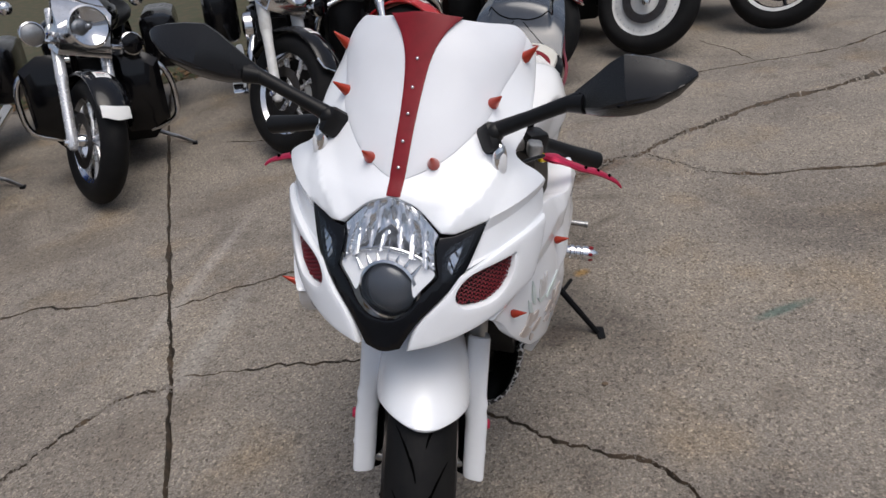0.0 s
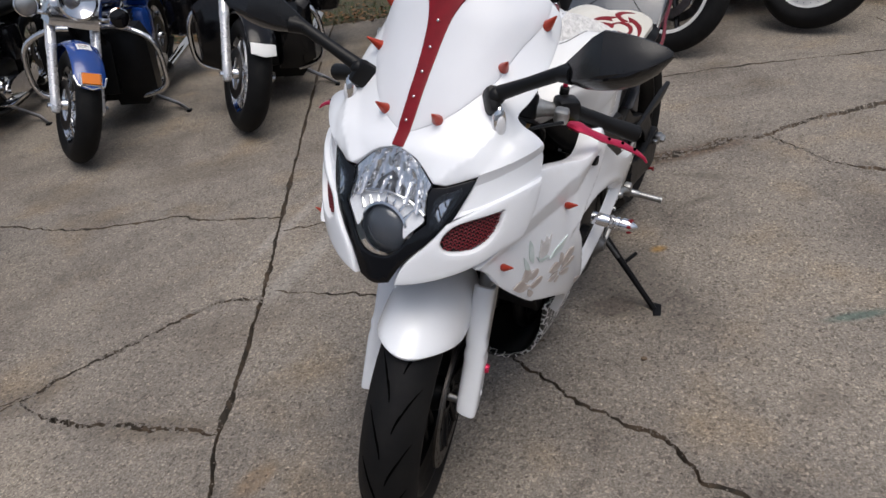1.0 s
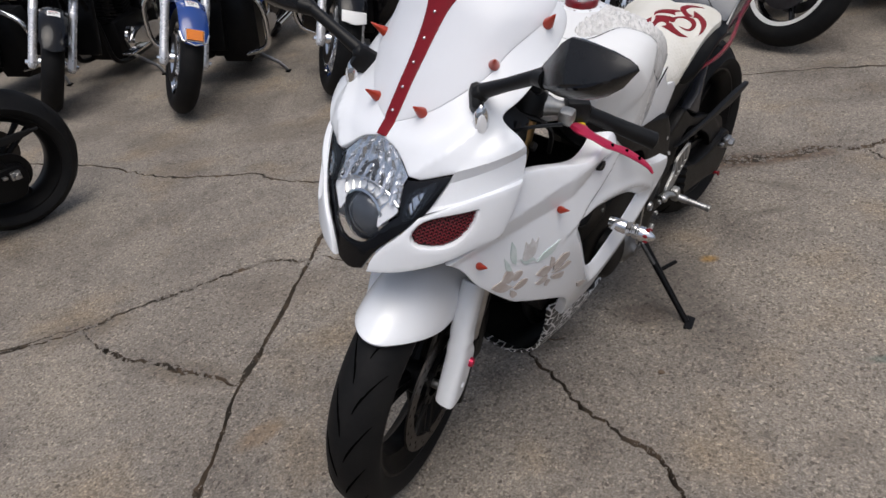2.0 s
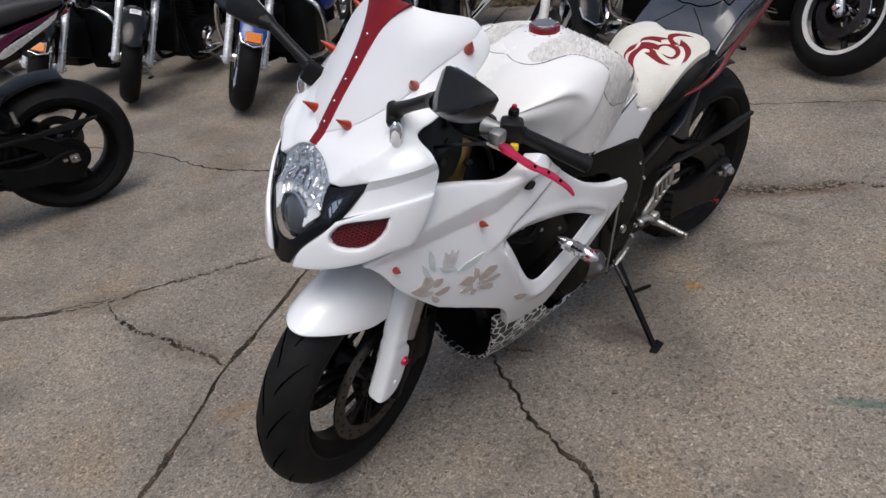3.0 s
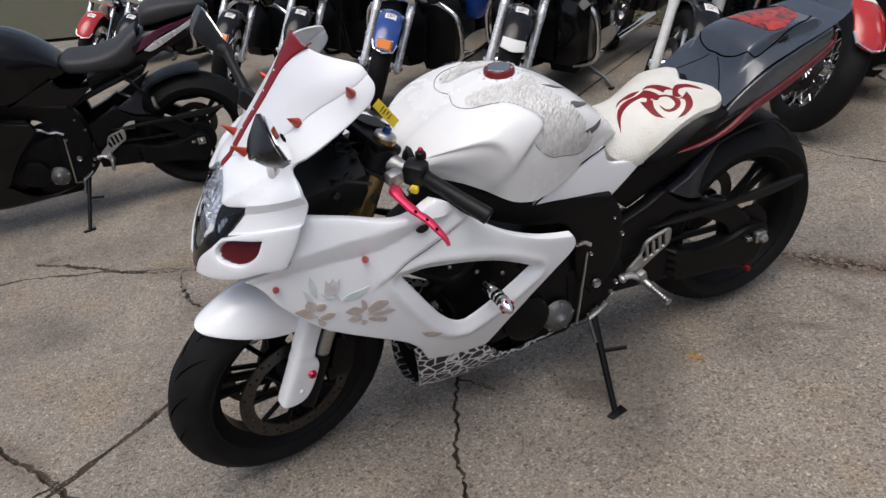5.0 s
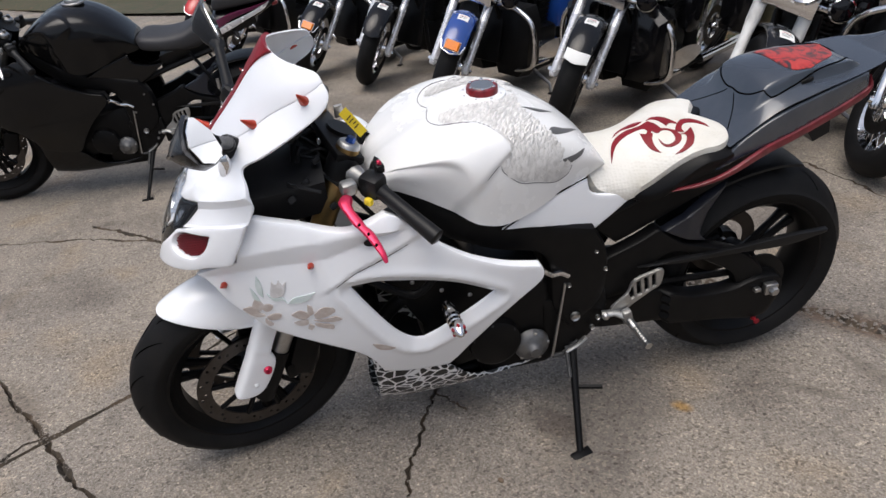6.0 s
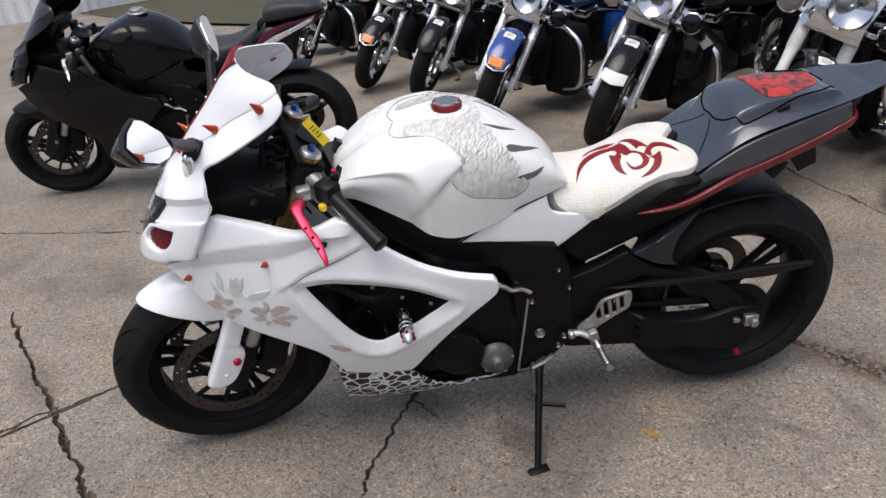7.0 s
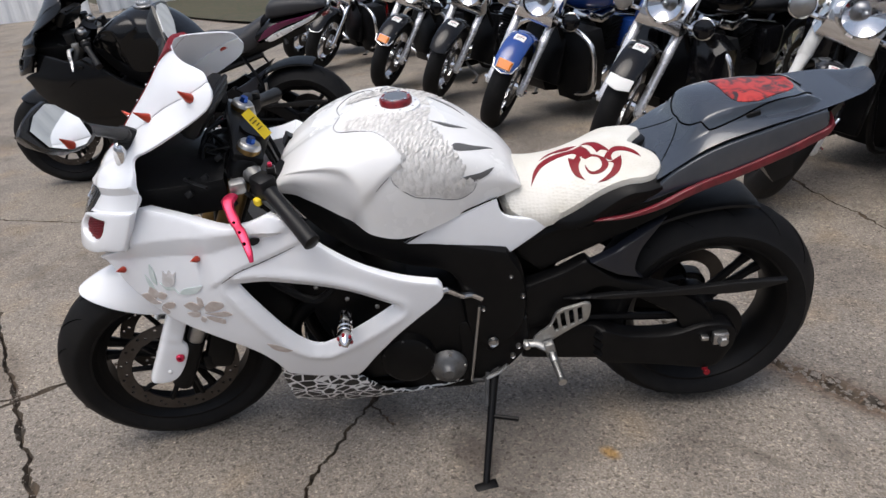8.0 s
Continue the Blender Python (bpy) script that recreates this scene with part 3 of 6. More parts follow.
def tyre_mesh(radius, rim, half, seg=64):
    side = [(rim, -half * .72), (rim + .012, -half * .86), ((radius + rim) * .5 - .01, -half), (radius - half * .62, -half * .93), (radius - half * .28, -half * .66), (radius - half * .07, -half * .33), (radius, 0)]
    prof = [(p.x, p.y) for p in curve([(r, h, 0) for r, h in side], 3)]
    prof = prof + [(r, -h) for r, h in prof[::-1][1:]]
    prof += [(rim - .004, half * .5), (rim - .004, -half * .5)]
    return revolve(prof, seg, True)


def tread(radius, half, count):
    """Narrow slanting grooves on the tyre's crown."""
    bms = []
    drop = spl([0, .33, .66, .93], [0, .07, .28, .62])
    for i in range(count):
        for sgn in (-1, 1):
            rows = []
            for j in range(9):
                t = j / 8
                a = 2 * math.pi * (i + (0.5 if sgn > 0 else 0)) / count + t * 0.31
                y = sgn * half * (0.12 + 0.62 * t ** 1.3)
                r = radius - half * drop(abs(y) / half) + 0.0004
                wd = 0.0028 * math.sin(math.pi * (0.12 + 0.8 * t))
                rows.append([(r * math.cos(a), y - wd, r * math.sin(a)), (r * math.cos(a), y + wd, r * math.sin(a))])
            verts = [v for row in rows for v in row]
            bms.append(fresh(verts, [(2 * k, 2 * k + 1, 2 * k + 3, 2 * k + 2) for k in range(8)]))
    return joined(bms)


def cast_wheel(parent, m, radius, half, rim_r, spokes, mats, trim=None, front=True):
    part("tyre", tyre_mesh(radius, rim_r, half), mats["rubber"], parent, "black sport tyre with slanting grooves", m)
    part("tread_groove", tread(radius, half, 17 if front else 15), GROOVE, parent, "", m)
    b = half * .78
    rim = revolve([(rim_r - .002, -b), (rim_r + .006, -b), (rim_r + .006, -b + .006), (rim_r - .012, -b + .012), (rim_r - .026, -b * .5), (rim_r - .026, b * .5),
                   (rim_r - .012, b - .012), (rim_r + .006, b - .006), (rim_r + .006, b), (rim_r - .002, b), (rim_r - .018, b - .018), (rim_r - .034, b * .45), (rim_r - .034, -b * .45), (rim_r - .018, -b + .018)], 64, True)
    part("rim", rim, mats["wheel"], parent, "black cast rim", m)
    if trim:
        part("rim_stripe", joined([revolve([(rim_r + .0005, s * (b + .001)), (rim_r + .0035, s * (b + .001)), (rim_r + .0035, s * (b - .001)), (rim_r + .0005, s * (b - .001))], 64, True) for s in (-1, 1)]), trim, parent, "thin red rim line", m)
    part("hub", revolve([(0.016, -.05), (.034, -.05), (.040, -.03), (.040, .03), (.034, .05), (.016, .05)], 28, True), mats["wheel"], parent, "", m)
    for i in range(spokes):
        a = 2 * math.pi * i / spokes + 0.35
        for da in (-.13, .13):
            p0 = Vector((.030 * math.cos(a + da * 2.5), 0, .030 * math.sin(a + da * 2.5)))
            p1 = Vector(((rim_r - .028) * math.cos(a + da), 0, (rim_r - .028) * math.sin(a + da)))
            part("spoke", tube([p0, p0.lerp(p1, .3), p0.lerp(p1, .7), p1], [.015, .012, .011, .015], 8, 1.0), mats["wheel"], parent, "", m)


def brake_rotor(parent, m, y, r=.155):
    rotor = triangles([outline(" ".join("%.4f,%.4f" % (r * math.cos(a), r * math.sin(a)) for a in np.arange(0, 6.28, .2)), 2)] +
                      [outline(" ".join("%.4f,%.4f" % ((r - .036) * math.cos(a), (r - .036) * math.sin(a)) for a in np.arange(0, 6.28, .25)), 2)] +
                      [[(rr * math.cos(a + k) + .0045 * math.cos(q), rr * math.sin(a + k) + .0045 * math.sin(q)) for q in np.arange(0, 6.28, 1.05)]
                       for a in np.arange(0, 6.28, 2 * math.pi / 18) for rr, k in ((r - .01, 0), (r - .021, .11))], [], .02)
    v, f, loops = rotor
    n = len(v)
    fs = [tuple(t) for t in f] + [tuple(i + n for i in t[::-1]) for t in f]
    seen = {}
    for t in f:
        for i in range(3):
            e = (t[i], t[(i + 1) % 3])
            seen[tuple(sorted(e))] = None if tuple(sorted(e)) in seen else e
    fs += [(e[1], e[0], e[0] + n, e[1] + n) for e in seen.values() if e]
    part("brake_rotor", fresh([(a, y + .0025, b) for a, b in v] + [(a, y - .0025, b) for a, b in v], fs), ROTOR, parent, "drilled steel brake disc", m)
    for a in np.arange(0, 6.28, 2 * math.pi / 9):
        part("rotor_arm", tube([(.038 * math.cos(a), y * .8, .038 * math.sin(a)), ((r - .034) * math.cos(a + .25), y, (r - .034) * math.sin(a + .25))], .007, 6), BLACK, parent, "", m)
    part("rotor_carrier", revolve([(.03, y * .8 - .006), (.05, y * .8 - .006), (.05, y * .8 + .006), (.03, y * .8 + .006)], 24, True), BLACK, parent, "", m)


def sport_bike(name, m, mats, label, custom, group="", steering=15.0, shift=0.0):
    bike = thing(name, m, label, "motorcycle", group)
    SLANTED[0] = True
    both = (1, -1)
    P = lambda key: mats[key]
    W = P("body")

    def sided(place, s):
        return place if s > 0 else flipped(place)

    # ---- upper cowl, screen, scoops ----
    def tent(u, b, p, q, h, wide):
        """Height of a straight sharp ridge from p to q."""
        d, v = np.subtract(q, p), np.subtract((u, b), p)
        k = max(0, min(1, float(d @ v) / float(d @ d)))
        return h * max(0, 1 - float(np.linalg.norm(v - k * d)) / wide)

    upper_ridge, lower_ridge = ((.096, .864), (.186, .930)), ((.164, .874), (.330, .910))

    def cowl_form(a, b, g):
        u = abs(a)
        hi, lo = .874 + (u - .164) * .22, .809 + (u - .139) * .2
        d = max(0, min(1, (hi - b) / (hi - lo)))
        fold = .013 * math.sin(math.pi * d) ** 1.3 * smooth((u - .11) / .06) if u > .11 else 0
        return tent(u, b, *upper_ridge, .008, .030) + tent(u, b, *lower_ridge, .009, .036) - fold
    fold_points = [(sg * (p[0] + (q[0] - p[0]) * k / 24), p[1] + (q[1] - p[1]) * k / 24) for p, q in (upper_ridge, lower_ridge) for k in range(25) for sg in (1, -1)]
    cowl_out = mirrored("0,.9065! .045,.894 .0895,.862! .113,.860! .171,.873! .161,.849 .139,.809! .221,.830 .322,.846! .323,.862 .318,.888 .290,.913 .240,.940 .238,.953 .275,.970 .36,1.022 .388,1.046 .388,1.070 .366,1.0895! .348,1.0885! .300,1.074 .224,1.044 .174,1.006 .124,.981 .074,.956 .018,.934 0,.932")
    part("upper_cowl", panel([outline(cowl_out, 4)], nose, .004, .009, .0022, 0, 1, cowl_form, fold_points), W, bike, "white painted nose cowl" if custom else "")
    scr = mirrored("0,.926 .02,.927 .08,.949 .13,.974 .18,.999 .232,1.036 .305,1.066 .350,1.0835! .364,1.091! .328,1.108 .2,1.123 .09,1.134 0,1.139")
    part("windscreen", panel([outline(scr, 4)], nose, .003, .012, .0012, .0014, 1, lambda a, b, g: .005 * min(1, max(0, g) / .05)), P("screen"), bike, "white film-covered double-bubble screen" if custom else "dark tinted screen")
    lip = lambda a, b, g: 0.004
    for s in both:
        sp = "0.0475,.695! .056,.722 .073,.745 .106,.774 .131,.803! .221,.833 .319,.849! .316,.80 .304,.752! .25,.742 .2,.724 .12,.706"
        hole = ".134,.762 .128,.780 .155,.802 .238,.815! .234,.782 .205,.757 .16,.754"
        part("air_scoop", panel([outline(sp, 4), outline(hole, 4)], sided(nose, s), .012, .009, .005, .007, s), W, bike, "white air intake lip" if custom else "")
        part("intake_duct", panel([outline(hole.replace("!", ""), 4)], sided(nose, s), .004, .012, .0, -.010, s), PLASTIC, bike)
        if custom:
            wires = []
            net = outline(hole, 4)
            c = .0062
            for i in range(24):
                for k in range(14):
                    cu, cz = .122 + i * c * 1.5 * .87, .748 + (k + .5 * (i % 2)) * c * 1.0
                    hexa = [(cu + c * .56 * math.cos(t), cz + c * .56 * math.sin(t)) for t in (0, math.pi / 3, 2 * math.pi / 3, math.pi)]
                    if inside(np.array([[cu, cz]]), net)[0]:
                        wires.append(tube([Vector(sided(nose, s)(*h)) + Vector((-.005, -.002 * s, 0)) for h in hexa], .0014, 4, caps=False))
            part("intake_mesh", joined(wires), MESH, bike, "dark red honeycomb mesh", kind="stuff")
    # ---- headlamp ----
    lamp = mirrored("0,.9045 .045,.892 .088,.859! .083,.842 .091,.803! .065,.783 .049,.762 .026,.747 0,.743")
    shield = "0,.690 .034,.697! .049,.720 .067,.742 .101,.772 .137,.803 .161,.850 .171,.871! .112,.858! .088,.857! .084,.842 .093,.803! .067,.781 .050,.760 .027,.745 0,.741"
    a = shield.split()
    sh = " ".join(a + ["-" + p for p in a[::-1] if not p.startswith("0,")])
    part("lamp_shield", panel([outline(sh, 4)], nose, .004, .010, .0018, .001, 1), GLOSS, bike, "gloss black surround of the headlamp")
    lens = part("headlamp", panel([outline(lamp, 4)], nose, .002, .011, .002, .0026, 1), SMOKED, bike, "clear headlamp lens over a faceted reflector")
    lens.visible_shadow = False

    rim_line = [outline(lamp, 2)]

    def bowl(a, b, flute=.0026):
        """A dished reflector whose flutes fan out from the middle."""
        x, y, z = nose(a * .97, b)
        g = min(1, max(0, gap_to(np.array([[a, b]]), rim_line)[0]) / .03)
        strip = math.floor(a * 92 + (b - .86) * 26 * (1 if a > 0 else -1))
        tilt = ((.34, -.30, .12, -.42)[strip % 4] * (b - .866) + .0016 * ((a * 92) % 1)) if flute else 0
        return x - .005 - .009 * g + tilt * min(1, g * 2), y, z
    up = mirrored("0,.903 .045,.890 .086,.859! .081,.842 .085,.812! .05,.829 0,.836")
    dn = mirrored("0,.835 .05,.828 .085,.811! .087,.804 .066,.786 .055,.776 .049,.786! .044,.802 .025,.817 0,.823")
    part("reflector", panel([outline(up, 4)], bowl, .003, .0028, .0, 0, 1), P("reflector"), lens, "ribbed chrome reflector")
    part("reflector", panel([outline(dn, 4)], lambda a, b: (bowl(a, b, 0)[0] + .003, *bowl(a, b, 0)[1:]), .003, .006, .0, 0, 1), SKYWHITE, lens)
    part("lamp_shade", panel([outline("-.074,.816! -.034,.846 0,.868! .034,.846 .074,.816! .040,.833 0,.840 -.040,.833", 4)], lambda a, b: (bowl(a, b, 0)[0] + .0035, *bowl(a, b, 0)[1:]), .002, .006, .0, 0, 1), SHADE, lens, "dark shade above the low beam")
    for k in range(-3, 4):
        q = [Vector(bowl(a, b, 0)) + Vector((.004, 0, 0)) for a, b in ((k * .016, .819 - .0018 * k * k), (k * .0205, .829 - .0012 * k * k))]
        part("reflector_rib", tube(q, [.0042, .0012], 6), CHROME, lens)
    part("lamp_bucket", panel([outline(lamp, 3)], nose, .003, .02, .0, -.045, 1), PLASTIC, lens)
    px, _, _ = nose(0, .776)
    AIM = Matrix.Translation((px - .021, .003, .777)) @ Vector((1, 0, .28)).normalized().to_track_quat("Y", "Z").to_matrix().to_4x4()
    part("projector_lens", revolve([(0, .016), (.015, .0145), (.030, .009), (.041, .0), (.044, -.010), (0, -.010)], 32), PROJECTOR, lens, "dark round projector lens", AIM)
    part("projector_ring", revolve([(.044, -.012), (.050, -.012), (.049, .004), (.0445, .006)], 36, True), CHROME, lens, "", AIM)
    brow = curve([(-.083, .812, 0), (-.05, .830, 0), (0, .838, 0), (.05, .830, 0), (.083, .812, 0)], 5)
    part("lamp_brow", tube([Vector(nose(p.x, p.y)) - Vector((.006, 0, 0)) for p in brow], .0035, 8), CHROME, lens)
    if custom:
        for s in both:
            q = outline(".096,.815! .100,.842 .152,.862! .136,.826 .116,.794 .098,.797!", 3)
            part("position_lamp", panel([q], sided(nose, s), .002, .008, .002, .003, s), LENS, lens)
            part("position_reflector", panel([outline(".106,.815! .110,.833 .129,.843! .124,.826 .115,.806!", 3)], sided(nose, s), .002, .005, 0, .0015, s, lambda a, b, g: .0012 * math.sin(a * 700 + b * 500)), CHROME, lens)

    # ---- stripe, rivets, spikes ----
    if custom:
        st = mirrored("0,.906 .0125,.906! .014,.930 .0185,1.005 .031,1.070 .058,1.103 .098,1.121 .134,1.130! 0,1.1395")
        over = lambda a, b, g: .0034 + (.005 * min(1, max(0, (b - .926) / .05)) if b > .926 else -.002)
        part("stripe", panel([outline(st, 4)], nose, .0012, .009, .0008, 0, 1, over), RED, bike, "dark red studded centre stripe")
        for b in (.937, .968, 1.002, 1.036, 1.074):
            p = Vector(nose(0, b)) + Vector((.7, 0, .7)) * (.0046 + .005 * min(1, (b - .926) / .05))
            part("rivet", ball(.0034, p, (1, 1, 1), 10), CHROME, bike)
        for s in both:
            for u, z, d in ((.062, .945, (.75, .1, .66)), (.190, 1.014, (.60, .50, .62)), (.318, 1.062, (.35, .62, .70)), (.245, .706, (.62, .78, .05))):
                q = Vector(nose(u, z))
                q.y *= s
                if z > .75:
                    d0 = Vector((d[0], d[1] * s, d[2])).normalized()
                    spike(bike, q, d0)
            for x, z in ((1.222, .735), (1.412, .692)):
                q = Vector(side(x, z) if s > 0 else side_right(x, z))
                spike(bike, q + Vector((0, s * .002, 0)), Vector((.20, s * .85, .38)).normalized(), .72)

    # ---- side fairings ----
    whole = "1.35,.80! 1.346,.832 1.321,.843! 1.238,.827 1.15,.803 1.10,.806 1.052,.822! 1.022,.806 .992,.774! .930,.720 .865,.674 .784,.634 .705,.610! .695,.59 .702,.560 .76,.508 .814,.455 .87,.385 .905,.332 .930,.300! 1.03,.318 1.100,.345! 1.112,.378 1.125,.412 1.16,.458 1.231,.505 1.306,.545 1.34,.565 1.41,.636 1.440,.685 1.468,.713! 1.42,.735 1.37,.752!"
    win = "1.149,.658! 1.10,.660 1.061,.654 .976,.631 .900,.600 .813,.546! .873,.504 .948,.457 .992,.436! 1.022,.448 1.062,.496 1.116,.594"

    opening = outline(win, 4)
    seam_z = spl([.985, 1.017, 1.077, 1.143, 1.197, 1.23], [.758, .747, .725, .702, .667, .640])
    ridge = spl([1.03, 1.09, 1.183, 1.292, 1.378, 1.45], [.785, .789, .788, .778, .762, .745])
    foot = spl([1.03, 1.09, 1.212, 1.29, 1.359, 1.45], [.779, .772, .743, .738, .727, .706])

    def form(a, b, g):
        """Ridge with a sloping band below it, step along the seam, rim turned in round the opening."""
        h = -.003
        if a > 1.0:
            h += .019 * max(0, min(1, (b - foot(a)) / max(.007, ridge(a) - foot(a)))) * smooth((a - 1.0) / .05)
        if a > .98:
            h += .008 * smooth((b - seam_z(a)) / .014 + .5) * smooth((1.225 - a) / .04)
        gw = gap_to(np.array([[a, b]]), [opening])[0] if .76 < a < 1.2 and b < .72 else 1
        return h - .017 * max(0, 1 - gw / .026) + .004 * math.exp(-((gw - .03) / .012) ** 2)
    folds = [(x, c(x)) for c in (ridge, foot) for x in np.arange(1.03, 1.45, .006)] + [(x, seam_z(x) + k) for k in (-.007, .007) for x in np.arange(.99, 1.22, .006)]
    ring_w = np.array(opening)
    along = np.roll(ring_w, -1, axis=0) - np.roll(ring_w, 1, axis=0)
    out_w = np.stack([along[:, 1], -along[:, 0]], 1) / np.linalg.norm(along, axis=1)[:, None]
    folds += [tuple(q) for k in (-.026, .026) for q in ring_w + out_w * k]
    for s in both:
        f = side if s > 0 else side_right
        part("side_fairing", panel([outline(whole, 4), opening] if custom else [outline(whole, 4)], f, .020, .0085, .0045, 0, -s, form if custom else None, folds if custom else ()), W, bike, "white side fairing with painted flowers and a large opening" if custom else "")
        shut = [Vector(f(x, seam_z(x) - .004)) + Vector((0, s * (form(x, seam_z(x) - .004, 1) - .0004), 0)) for x in np.linspace(.995, 1.185, 30)]
        part("panel_gap", tube(shut, [.0006 + .0012 * math.sin(math.pi * i / 29) ** .5 for i in range(30)], 6), GROOVE, bike)
        if custom:
            for k, t in enumerate(FLOWERS):
                part("painted_flower" if k > 4 else "painted_leaf", panel([outline(t, 4)], f, .0006, .006, .0001, .0004, -s, form), TULIP if k == 0 else STALK if k < 5 else PETAL, bike)
        part("fairing_plug", panel([outline("1.104,.772 1.092,.778 1.078,.775 1.078,.767 1.090,.762 1.102,.765", 3)], f, .004, .006, .001, .008, -s, form), PLASTIC, bike)

    def pan(x, a):
        w = .150 + .018 * math.sin((x - .6) * 3)
        k = spl([.58, .75, 1.0, 1.14], [.185, .148, .140, .160])(x)
        return x, w * math.copysign(abs(math.sin(a)) ** .75, a), k + .24 * (1 - math.cos(a)) ** 1.15
    pan_out = outline("1.125,-1.48! 1.118,-.7 1.135,0 1.118,.7 1.125,1.48! 1.06,1.46 .98,1.34 .92,1.20 .86,.86 .78,.66 .62,.60! .60,0 .62,-.60! .78,-.66 .86,-.86 .92,-1.20 .98,-1.34 1.06,-1.46", 4)
    part("belly_pan", panel([pan_out], pan, .004, .022, .006, 0, -1), P("belly"), bike, "white belly pan with black animal print" if custom else "")
    part("pan_liner", panel([outline("1.118,-1.18 1.105,-.6 1.11,0 1.105,.6 1.118,1.18 1.06,1.16 .98,.95 .90,.70 .78,.55 .64,.5 .62,0 .64,-.5 .78,-.55 .90,-.70 .98,-.95 1.06,-1.16", 3)], pan, .002, .03, 0, .008, 1), PLASTIC, bike)

    # ---- tank, covers, seat, tail ----
    rings = []
    for i in range(71):
        x = .495 + .565 * i / 70
        row = [tank_at(x, -.318 + .636 * j / 96) for j in range(97)]
        rings.append([(x, row[0][1] * .5, row[0][2] + .01)] + row + [(x, row[-1][1] * .5, row[-1][2] + .01)])
    if not custom:
        rings = [[(x, y, .72 + (z - .72) * 1.22) for x, y, z in r] for r in rings]
    lid = .949 if custom else 1.008
    part("fuel_tank", loft(rings), P("tank"), bike, "white fuel tank with an embossed feather pattern" if custom else "")
    if custom:
        tank_art(bike)
    part("filler_ring", revolve([(.034, -.006), (.055, -.006), (.055, .001), (.052, .0035), (.034, .0035)], 40, True), P("ring"), bike, "", pose(.767, 0, lid, 90, 0, 0))
    for i in range(8):
        t = i * math.pi / 4 + .2
        part("ring_bolt", ball(.003, (.767 + .046 * math.cos(t), .046 * math.sin(t), lid + .0035), (1, 1, .6), 8), STEEL, bike)
    cap = part("fuel_cap", revolve([(0, .019), (.035, .019), (.038, .015), (.038, .003), (.035, .001), (0, .001)], 12), P("cap"), bike, "red anodised cap with a grey centre" if custom else "", pose(.767, 0, lid, 90, 0, 0))
    part("cap_disc", revolve([(0, .0215), (.026, .0215), (.028, .018), (0, .018)], 32), STEEL, cap, "", pose(.767, 0, lid, 90, 0, 0))
    for i in range(6):
        t = i * math.pi / 3 + .3
        part("cap_bolt", ball(.004, (.767 + .031 * math.cos(t), .031 * math.sin(t), lid + .021), (1, 1, .6), 8), CHROME, cap)
    cover = ".775,.681! .69,.720 .556,.762! .538,.716 .462,.694 .395,.692! .47,.645 .532,.609! .62,.640 .69,.664"
    wy = spl([.38, .55, .78], [.112, .140, .170])
    for s in both:
        part("seat_side_cover", panel([outline(cover, 4)], sided(lambda a, b: (a, wy(a) - .35 * (b - .69) ** 2, b), s), .004, .012, .005, 0, -s), W, bike)
        gap_line = [Vector((c.x, s * (wy(c.x) - .35 * (c.y - .69) ** 2 + .001), c.y + .003)) for c in curve([(.775, .681, 0), (.69, .720, 0), (.62, .744, 0), (.556, .762, 0)], 6)]
        part("panel_gap", tube(gap_line, .0018, 6), GROOVE, bike)
        part("cover_bolt", ball(.006, (.456, s * .117, .674), (1, .5, 1), 10), STEEL, bike)
    def saddle_and_tail():
        seat_out = mirrored("0,.545! .055,.548 .098,.540 .122,.518 .131,.45 .130,.39 .134,.32 .142,.26 .142,.215 .126,.180 .096,.166 .062,.172 .028,.196 0,.216!")
        part("seat", panel([outline(seat_out, 4)], seat_at, .016, .010, .022, .012, -1), P("seat"), bike, "white reptile-grain saddle with a red tribal emblem")
        part("seat_base", panel([outline(mirrored("0,.50 .08,.49 .124,.44 .149,.38 .160,.32 .166,.25 .161,.198 .141,.156 .096,.143 .055,.152 .02,.178 0,.198"), 4)], seat_at, .046, .012, .010, -.005, -1), BLACK, bike, "black seat pan edge")
        for t in (".014,.438! -.008,.412 -.020,.370 -.012,.342! -.004,.368 -.006,.402",
                  ".076,.470! .046,.458 .020,.434 .002,.396 .002,.358 -.006,.332! .018,.322 .042,.320 .036,.342 .050,.348 .040,.360! .028,.350 .016,.360 .018,.394 .032,.428 .050,.450",
                  "-.010,.334! -.016,.316 -.004,.296 .026,.282 .046,.276! .032,.292 .038,.304! .026,.306 .004,.312 -.008,.322",
                  ".038,.340! .036,.324 .046,.306 .064,.290! .082,.286 .094,.294 .096,.310 .088,.328 .074,.336 .062,.336! .078,.330 .086,.320 .086,.306 .076,.300 .056,.304 .046,.318 .048,.332",
                  ".028,.370! .054,.370 .076,.362 .094,.342! .076,.350 .058,.350 .042,.342 .038,.356",
                  ".068,.256! .094,.260 .114,.272 .118,.294 .112,.316! .110,.298 .102,.284 .086,.276 .076,.288! .078,.276",
                  ".060,.292! .044,.280 .032,.262 .040,.238 .062,.220 .080,.214! .068,.226 .054,.244 .050,.264 .062,.276 .076,.276! .072,.284"):
            part("seat_emblem", panel([outline(t, 5)], seat_at, .001, .006, .0006, .0135, -1), RED, bike, "red tribal inlay")
        part("tail_cowl", loft([[tail_at(-.325 + (.530 - .048 * smooth(abs(j - 36) / 17) + .034 * smooth((abs(j - 36) - 24) / 12)) * i / 64, -.20 + .40 * j / 72) for j in range(73)] for i in range(65)]), P("tail"), bike, "satin dark grey tail cowl")
